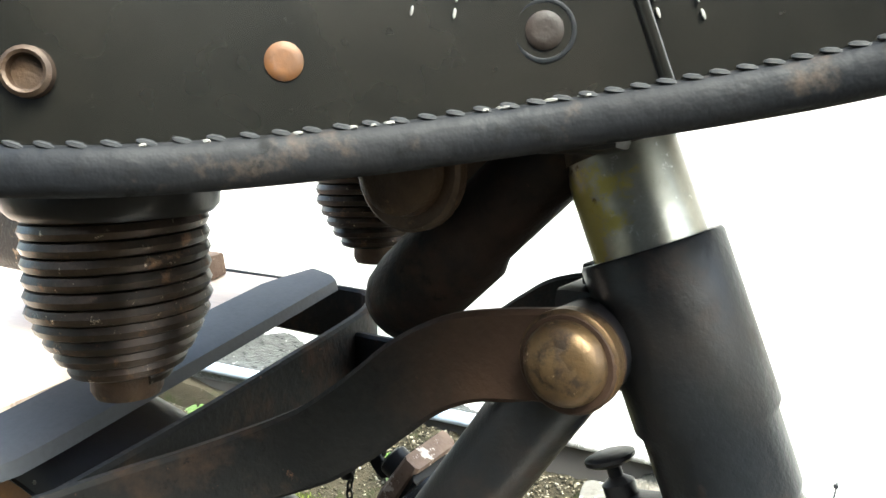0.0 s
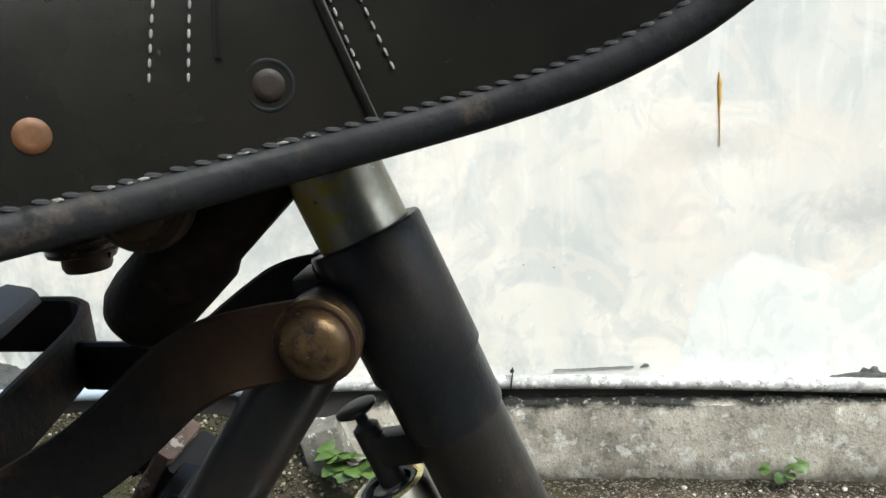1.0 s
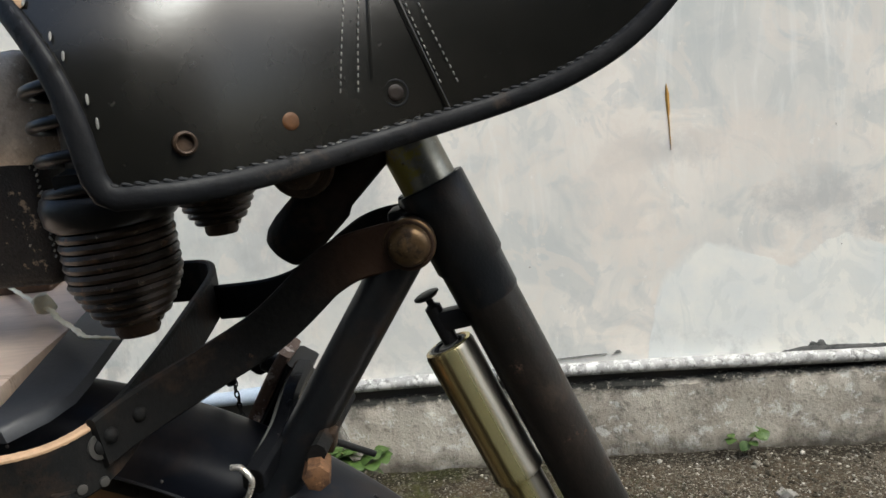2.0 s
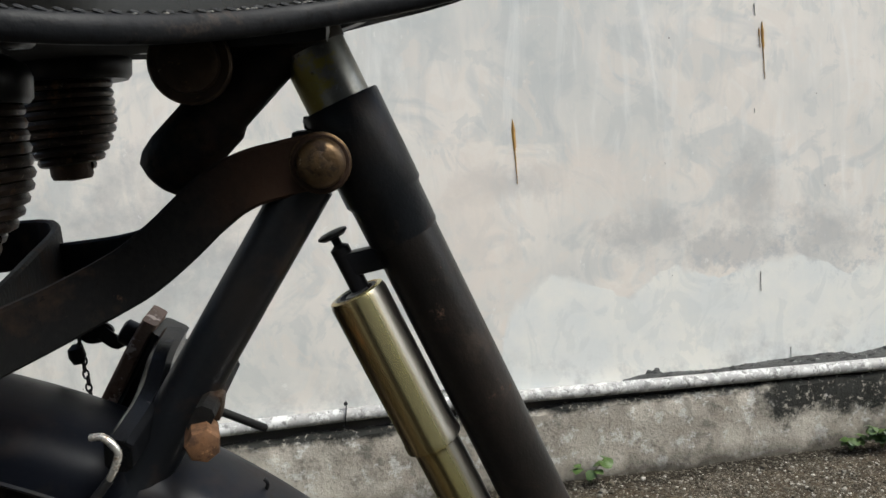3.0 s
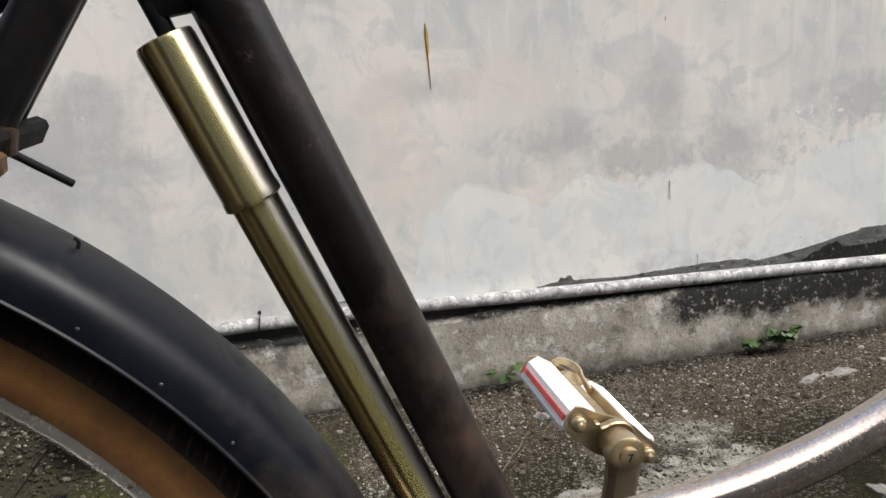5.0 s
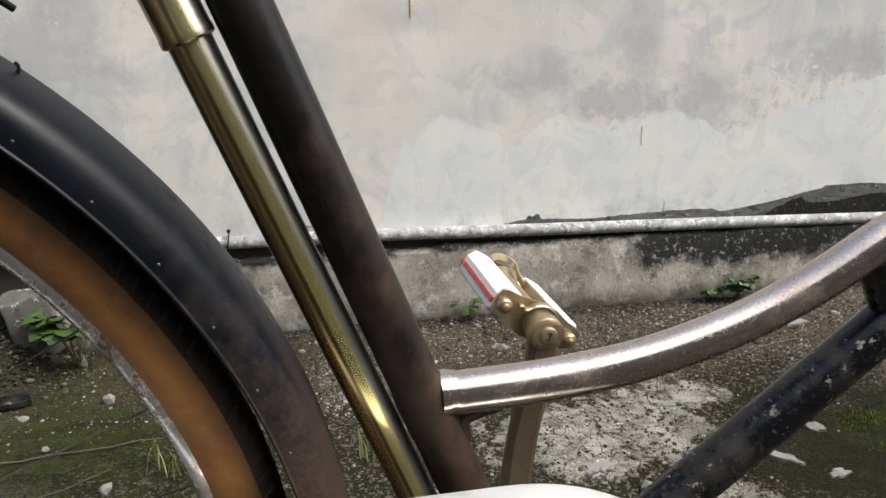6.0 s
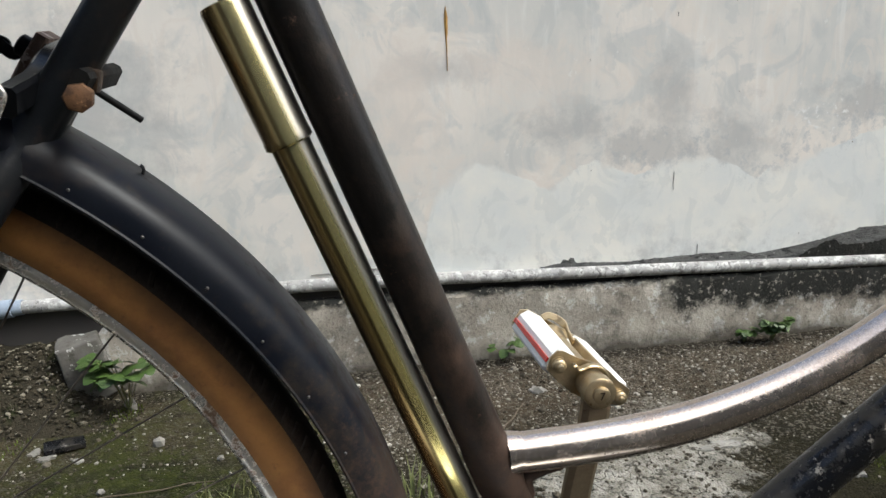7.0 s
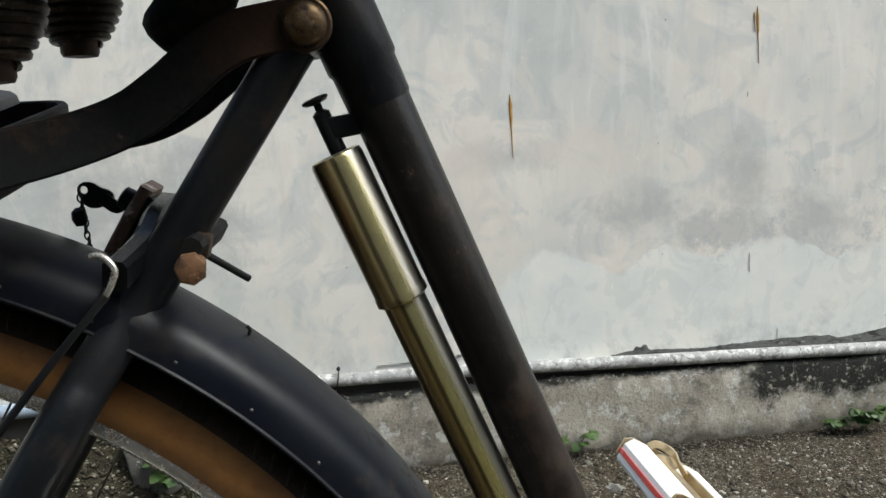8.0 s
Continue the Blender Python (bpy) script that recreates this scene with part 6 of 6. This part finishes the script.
part("strap", sweep(curve([(0.012, -0.035, 0.895), (0.03, -0.035, 0.90), (0.05, -0.036, 0.905)], 5), slab(0.012, 0.002, 0.0005), up=(0, 1, 0.2)), M_BAG, bag)

tie = thing("string", (-0.041, -0.007, 0.792), "torn white plastic string knotted over the board", "string")
part("strand", sweep(curve([(-0.085, 0.035, 0.7955), (-0.066, 0.018, 0.7935), (-0.048, 0.002, 0.7925), (-0.030, -0.015, 0.7925), (-0.016, -0.030, 0.7935), (-0.006, -0.041, 0.7925), (0.010, -0.054, 0.7900), (0.018, -0.061, 0.7885), (0.025, -0.0615, 0.7875), (0.030, -0.054, 0.7840)], 6), [(p[0] * 1.6, p[1] * 0.8) for p in ring(0.0009, 8)], up=(0.1, 0.2, 1), scales=[0.8 + 0.6 * abs(math.sin(k * 0.9)) for k in range(55)]), M_STRING, tie)
bm = bmesh.new()
bmesh.ops.create_icosphere(bm, subdivisions=3, radius=0.0050, matrix=Matrix.Translation((-0.030, -0.016, 0.7945)))
rough_up(bm, 0.0045, 140)
part("torn_knot", bm, M_STRING, tie)
# ---- ground clutter ----
rng = random.Random(11)


def pebble(bm, p, r, squash=0.7, sub=1):
    own = bmesh.ops.create_icosphere(bm, subdivisions=sub, radius=r, matrix=Matrix.Translation(p) @ Euler((rng.random() * 6, rng.random() * 6, rng.random() * 6)).to_matrix().to_4x4() @ Matrix.Diagonal((1, rng.uniform(0.6, 1), rng.uniform(0.5, squash + 0.2), 1)))
    for v in own["verts"]:
        v.co += noise.noise_vector(v.co * (0.6 / r)) * r * 0.42


def scatter(name, count, rmin, rmax, material, label, region, seed, thin, lift=lambda x, y: 0.0):
    """Many small stones as one mesh, built from numbers for speed."""
    rs = np.random.RandomState(seed)
    base = bmesh.new()
    bmesh.ops.create_icosphere(base, subdivisions=1, radius=1.0)
    bv = np.array([v.co[:] for v in base.verts])
    bf = np.array([[v.index for v in f.verts] for f in base.faces])
    base.free()
    verts, faces = [], []
    made = 0
    while made < count:
        x, y = rs.uniform(region[0], region[1]), rs.uniform(region[2], region[3])
        if rs.rand() > thin(x, y):
            continue
        r = rmin + (rmax - rmin) * rs.rand() ** 3
        q = bv * (1 + 0.35 * (rs.rand(len(bv), 1) - 0.5)) * r * np.array([1, rs.uniform(0.6, 1), rs.uniform(0.45, 0.8)])
        a = rs.rand() * 6.28
        q = np.stack([q[:, 0] * np.cos(a) - q[:, 1] * np.sin(a), q[:, 0] * np.sin(a) + q[:, 1] * np.cos(a), q[:, 2]], 1)
        q = q + np.array([x, y, ground_height(x, y) + lift(x, y) + r * 0.25])
        faces.append(bf + len(verts) * len(bv))
        verts.append(q)
        made += 1
    me = bpy.data.meshes.new(name)
    me.from_pydata(np.concatenate(verts).tolist(), [], np.concatenate(faces).tolist())
    me.materials.append(material)
    ob = new(name, me)
    return tagged(ob, label, "gravel", kind="stuff")


def gravel_mat(name, a, b, c):
    m, nt, bs = nodes_of(name)
    geo = nt.nodes.new("ShaderNodeNewGeometry")
    co = nt.nodes.new("ShaderNodeTexCoord").outputs["Object"]
    rnd = geo.outputs["Random Per Island"]
    col = mixc(nt, ramp(nt, rnd, 0.0, 0.6), a, b)
    col = mixc(nt, ramp(nt, rnd, 0.72, 0.96), col, c)
    col = mixc(nt, calc(nt, "MULTIPLY", ramp(nt, noise_tex(nt, co, 220, 3), 0.4, 0.7), 0.5), col, tuple(v * 0.5 for v in a))
    nt.links.new(col, bs.inputs["Base Color"])
    bs.inputs["Roughness"].default_value = 0.85
    bs.inputs["Specular IOR Level"].default_value = 0.2
    return m


M_GRAVEL = gravel_mat("mixed_gravel", (0.028, 0.0225, 0.014), (0.10, 0.086, 0.064), (0.40, 0.38, 0.33))


def gravel_thin(x, y):
    """Share of the ground that is strewn: thick by the wall, thin on the damp earth."""
    far_side = max(0.0, min(1.0, (y - 0.78) / 0.10)) * max(0.0, min(1.0, (1.19 - y) / 0.03 + 0.15))
    patchy = max(0.0, noise.noise(V((x * 3.1, y * 3.1, 2.0))) + 0.2)
    damp = 0.45 if x > 0.95 and y > 0.75 else 0.22 if x > 0.95 else 0.25 if x < 0.25 else 1.0
    return damp * (0.09 + 0.7 * patchy) + 0.55 * far_side * (1.0 if x > 0.25 else 0.35)


M_GRIT = gravel_mat("pale_grit", (0.044, 0.035, 0.024), (0.135, 0.115, 0.088), (0.31, 0.285, 0.24))
scatter("gravel", 18000, 0.0012, 0.0042, M_GRAVEL, "loose fine mixed grey gravel", (-1.3, 2.0, 0.3, 1.2), 5, gravel_thin)
scatter("gravel", 22000, 0.0010, 0.0028, M_GRIT, "pale grit thickly strewn before the footing", (0.28, 1.7, 0.76, 1.2), 16, lambda x, y: max(0.0, 1.6 * noise.noise(V((x * 5, y * 5, 9.0))) + 0.30) * max(0.0, min(1.0, (y - 0.76) / 0.12)) * max(0.0, min(1.0, (1.18 - y) / 0.04)))
scatter("gravel", 600, 0.004, 0.010, M_GRAVEL, "loose coarse grey gravel", (-1.2, 1.9, 0.3, 1.19), 6, gravel_thin)


def stone(x, y, r, material, label, flat=0.75):
    bm = bmesh.new()
    pebble(bm, V((x, y, ground_height(x, y) + r * 0.35)), r, flat, 1)
    ob = part("stone", bm, material, label=label, smooth=False)
    return tagged(ob, category="stone", group="stones in the yard")


for x, y, r in ((-0.187, 1.139, 0.018), (-0.104, 0.964, 0.014), (-0.05, 0.662, 0.013), (-0.17, 0.80, 0.008), (0.02, 0.87, 0.009), (0.74, 0.50, 0.012), (1.5, 0.8, 0.012), (0.66, 1.02, 0.012)):
    stone(x, y, r, M_STONE, "small pale grey stone lying on the earth")


def crust(x, y, rx, ry, turn, seed, thick=0.005):
    """A flat ragged flake of cement with a broken rim."""
    bm = bmesh.new()
    n = 26
    rows = [[], []]
    for i in range(n):
        a = 2 * math.pi * i / n
        k = 1.0 + 0.55 * noise.noise(V((math.cos(a) * 1.6, math.sin(a) * 1.6, seed))) + 0.28 * noise.noise(V((math.cos(a) * 6, math.sin(a) * 6, seed)))
        u, v = rx * k * math.cos(a), ry * k * math.sin(a)
        px, py = x + u * math.cos(turn) - v * math.sin(turn), y + u * math.sin(turn) + v * math.cos(turn)
        z = ground_height(px, py)
        rows[0].append(bm.verts.new((px, py, z - 0.004)))
        rows[1].append(bm.verts.new((x + (px - x) * 0.9, y + (py - y) * 0.9, z + thick * (0.6 + 0.5 * noise.noise(V((px * 70, py * 70, seed)))))))
    top = bm.verts.new((x, y, ground_height(x, y) + thick))
    for i in range(n):
        j = (i + 1) % n
        bm.faces.new((rows[0][i], rows[0][j], rows[1][j], rows[1][i]))
        bm.faces.new((rows[1][i], rows[1][j], top))
    return bm


for x, y, rx, ry, turn in ((1.252, 1.0, 0.042, 0.014, 0.5), (1.335, 1.006, 0.05, 0.016, 0.1), (0.987, 0.528, 0.030, 0.012, -0.9), (1.092, 0.601, 0.024, 0.013, -1.2), (0.93, 0.735, 0.05, 0.016, 0.1), (0.66, 1.03, 0.018, 0.02, 0.4), (1.04, 0.47, 0.02, 0.01, 0.2), (0.78, 0.475, 0.022, 0.014, 0.2), (0.83, 0.462, 0.016, 0.013, 0.9), (0.80, 0.52, 0.024, 0.014, 1.2), (0.69, 0.565, 0.03, 0.02, 0.2), (-0.30, 0.95, 0.016, 0.012, 0.3), (-0.33, 0.98, 0.013, 0.01, 0.8), (-0.24, 0.93, 0.010, 0.008, 0.8)):
    tagged(part("mortar_lump", crust(x, y, rx, ry, turn, x * 31 + y * 17), M_LIME, label="flat pale flake of spilt mortar on the earth", smooth=False), category="mortar", group="mortar lumps")

# the broken block where the footing ends
bm = block((-0.315, 1.15, 0.03), (-0.230, 1.21, 0.165), 0.006, Euler((0.1, radians(-14), 0.15)).to_matrix().to_4x4(), seg=3)
bmesh.ops.subdivide_edges(bm, edges=bm.edges[:], cuts=3, use_grid_fill=True)
rough_up(bm, 0.010, 16)
tagged(part("concrete_block", bm, M_BLOCK, label="broken concrete block leaning at the wall's foot"), category="block")
def heap_height(x, y):
    rise = max(0.0, min(1.0, (y - 1.03) / 0.19)) * max(0.0, min(1.0, (-0.20 - x) / 0.12)) * max(0.0, min(1.0, (x + 1.3) / 0.3))
    return rise * (0.105 + 0.03 * noise.noise(V((x * 7, y * 7, 3.0))) + 0.012 * noise.noise(V((x * 31, y * 31, 6.0))))


me = grid_sheet(list(np.linspace(-1.3, -0.19, 150)), list(np.linspace(1.02, 1.25, 40)), lambda x, y: (x, y, ground_height(x, y) - 0.003 + heap_height(x, y)))
me.materials.append(M_RUBBLE)
tagged(new("rubble", me), "heap of mossy crumbled mortar at the wall's foot", "rubble", kind="stuff")
M_CRUMB = gravel_mat("crumbled_mortar", (0.018, 0.016, 0.009), (0.055, 0.046, 0.030), (0.26, 0.235, 0.18))
scatter("crumbs", 5200, 0.0016, 0.0062, M_CRUMB, "sandy crumbs of mortar on the heap", (-1.28, -0.2, 1.035, 1.235), 15, lambda x, y: 0.25 + 0.75 * min(1.0, heap_height(x, y) * 14), heap_height)


def tuft(name, cx, cy, rx, ry, count, h, material, label, seed, spread=0.5):
    rs = random.Random(seed)
    bm = bmesh.new()
    for i in range(count):
        a, q = rs.random() * 6.28, rs.random() ** 0.6
        x, y = cx + rx * q * math.cos(a), cy + ry * q * math.sin(a)
        hh = h * rs.uniform(0.5, 1.1)
        d = V((rs.uniform(-1, 1), rs.uniform(-1, 1), 0)) * spread * hh
        z = ground_height(x, y)
        w = 0.0007 + h * 0.012
        side = V((-d.y, d.x, 0)).normalized() * w
        p = [V((x, y, z - 0.002)), V((x, y, z)) + d * 0.3 + V((0, 0, hh * 0.6)), V((x, y, z)) + d + V((0, 0, hh))]
        vs = [bm.verts.new(p[0] - side), bm.verts.new(p[0] + side), bm.verts.new(p[1] + side * 0.8), bm.verts.new(p[1] - side * 0.8), bm.verts.new(p[2])]
        bm.faces.new(vs[:4])
        bm.faces.new((vs[3], vs[2], vs[4]))
    return tagged(part(name, bm, material, label=label, kind="stuff"), category="grass" if "grass" in name else "moss")


tuft("grass_tuft", 0.049, 0.72, 0.06, 0.05, 34, 0.055, M_GRASS, "thin tuft of yellowing grass", 1, 0.7)
tuft("grass_tuft", 0.345, 0.68, 0.035, 0.03, 24, 0.07, M_GRASS, "thin tuft of yellowing grass", 2, 0.6)
tuft("grass_tuft", -0.55, 1.16, 0.10, 0.05, 60, 0.07, M_GRASS, "thin grass at the wall's foot", 3, 0.5)
tuft("moss", 1.30, 0.54, 0.16, 0.12, 1700, 0.007, M_MOSS, "low cushion of green moss", 4, 0.8)
tuft("moss", -0.9, 1.02, 0.55, 0.2, 5000, 0.010, M_MOSSB, "bright green moss by the wall", 5, 0.8)
tuft("moss", -0.02, 0.60, 0.28, 0.16, 1300, 0.006, M_MOSS, "thin green moss film", 6, 0.8)
tuft("moss", 1.18, 0.60, 0.045, 0.035, 420, 0.006, M_MOSSB, "yellow-green moss on damp earth", 8, 0.8)
tuft("moss", 1.25, 0.59, 0.04, 0.03, 380, 0.006, M_MOSSB, "yellow-green moss on damp earth", 10, 0.8)
tuft("moss", 1.21, 0.52, 0.06, 0.03, 300, 0.005, M_MOSSB, "yellow-green moss on damp earth", 11, 0.8)
tuft("moss", -0.32, 1.12, 0.16, 0.07, 1500, 0.009, M_MOSSB, "yellow-green moss over rubble", 9, 0.8)
tuft("moss", 0.3, 1.05, 0.2, 0.08, 500, 0.006, M_MOSS, "sparse green moss", 7, 0.8)


def leaf(w):
    """A cupped leaf lying along +x with a midrib fold."""
    bm = bmesh.new()
    outline = [(0, 0.0), (0.12, 0.22), (0.32, 0.42), (0.55, 0.46), (0.78, 0.33), (0.93, 0.14), (1.0, 0.0)]
    mid = [bm.verts.new((u * w, 0, -0.10 * w * (u - 0.4) ** 2 * 4)) for u, _ in outline]
    for s in (-1, 1):
        rim_v = [mid[0]] + [bm.verts.new((u * w, s * v * w, 0.10 * w * v - 0.12 * w * (u - 0.4) ** 2 * 4)) for u, v in outline[1:-1]] + [mid[-1]]
        for k in range(len(mid) - 1):
            q = [mid[k], mid[k + 1], rim_v[k + 1], rim_v[k]]
            q = list(dict.fromkeys(q))
            if len(q) > 2:
                bm.faces.new(q if s > 0 else q[::-1])
    me = bpy.data.meshes.new("leaf")
    bm.to_mesh(me)
    bm.free()
    for p in me.polygons:
        p.use_smooth = True
    me.materials.append(M_LEAF)
    return me


LEAF = leaf(1.0)


def weed(x, y, height, stems, size, seed, label, z0=None, spread=0.6):
    rs = random.Random(seed)
    z = ground_height(x, y) if z0 is None else z0
    plant = thing("weed", (x, y, z), label, "plant", "weeds at the wall")
    for i in range(stems):
        a = rs.random() * 6.28
        h = height * rs.uniform(0.55, 1.05)
        tip = V((x + math.cos(a) * h * spread, y - abs(math.sin(a)) * h * spread * 0.9, z + h))
        path = curve([(x, y, z - 0.004), V((x, y, z)).lerp(tip, 0.5) + V((0, 0, h * 0.14)), tip], 5)
        part("stem", sweep(path, ring(0.0010, 6), up=(1, 0.2, 0)), M_STEM, plant)
        for k in range(3):
            lf = new("leaf", LEAF)
            lf.parent = plant
            b = a + radians(-70 + 70 * k) + rs.uniform(-0.3, 0.3)
            m = Matrix.Translation(tip - plant.location) @ Euler((rs.uniform(-0.35, 0.35), rs.uniform(-0.1, 0.5), b)).to_matrix().to_4x4() @ Matrix.Diagonal((*[size * rs.uniform(0.75, 1.15)] * 3, 1))
            lf.matrix_basis = m


weed(0.628, 1.195, 0.055, 5, 0.026, 21, "small three-leaved green weed at the footing")
weed(1.235, 1.19, 0.036, 9, 0.021, 22, "spreading low green weed at the footing", spread=0.5)
weed(1.30, 1.175, 0.058, 26, 0.020, 23, "bushy low green weed at the footing", spread=0.55)
weed(-0.190, 1.13, 0.125, 13, 0.040, 25, "leafy bright green weed beside a broken block", spread=0.45)
weed(-0.75, 1.14, 0.09, 8, 0.03, 26, "leafy green weed by the wall")
weed(-1.35, 1.12, 0.10, 8, 0.034, 27, "leafy green weed by the wall")


def twig(a, b, r, label):
    a, b = V((*a, ground_height(*a) + r)), V((*b, ground_height(*b) + r))
    pts = [a.lerp(b, t / 8) + V((rng.uniform(-1, 1) * 0.003, rng.uniform(-1, 1) * 0.003, rng.uniform(0, 1) * 0.003)) for t in range(9)]
    tagged(part("twig", sweep(pts, ring(r, 7), up=(0.1, 0.2, 1), scales=[1 - 0.06 * k for k in range(9)]), M_TWIG, label=label), category="twig", group="twigs")


twig((-0.33, 0.76), (0.02, 0.80), 0.0016, "thin dry twig on the earth")
twig((1.16, 0.90), (1.30, 0.92), 0.0022, "thin dry twig on the earth")
twig((0.50, 0.80), (0.62, 0.98), 0.0018, "thin dry stalk on the gravel")
twig((-0.22, 0.62), (-0.05, 0.72), 0.0011, "thin dry twig on the earth")
bm = block((-0.31, 0.965, G - 0.002), (-0.24, 1.0, G + 0.008), 0.002, Euler((0.05, 0.04, 0.35)).to_matrix().to_4x4())
rough_up(bm, 0.004, 30)
tagged(part("plastic_scrap", bm, M_NAVY, label="scrap of dark blue plastic trodden into the ground"), category="scrap")
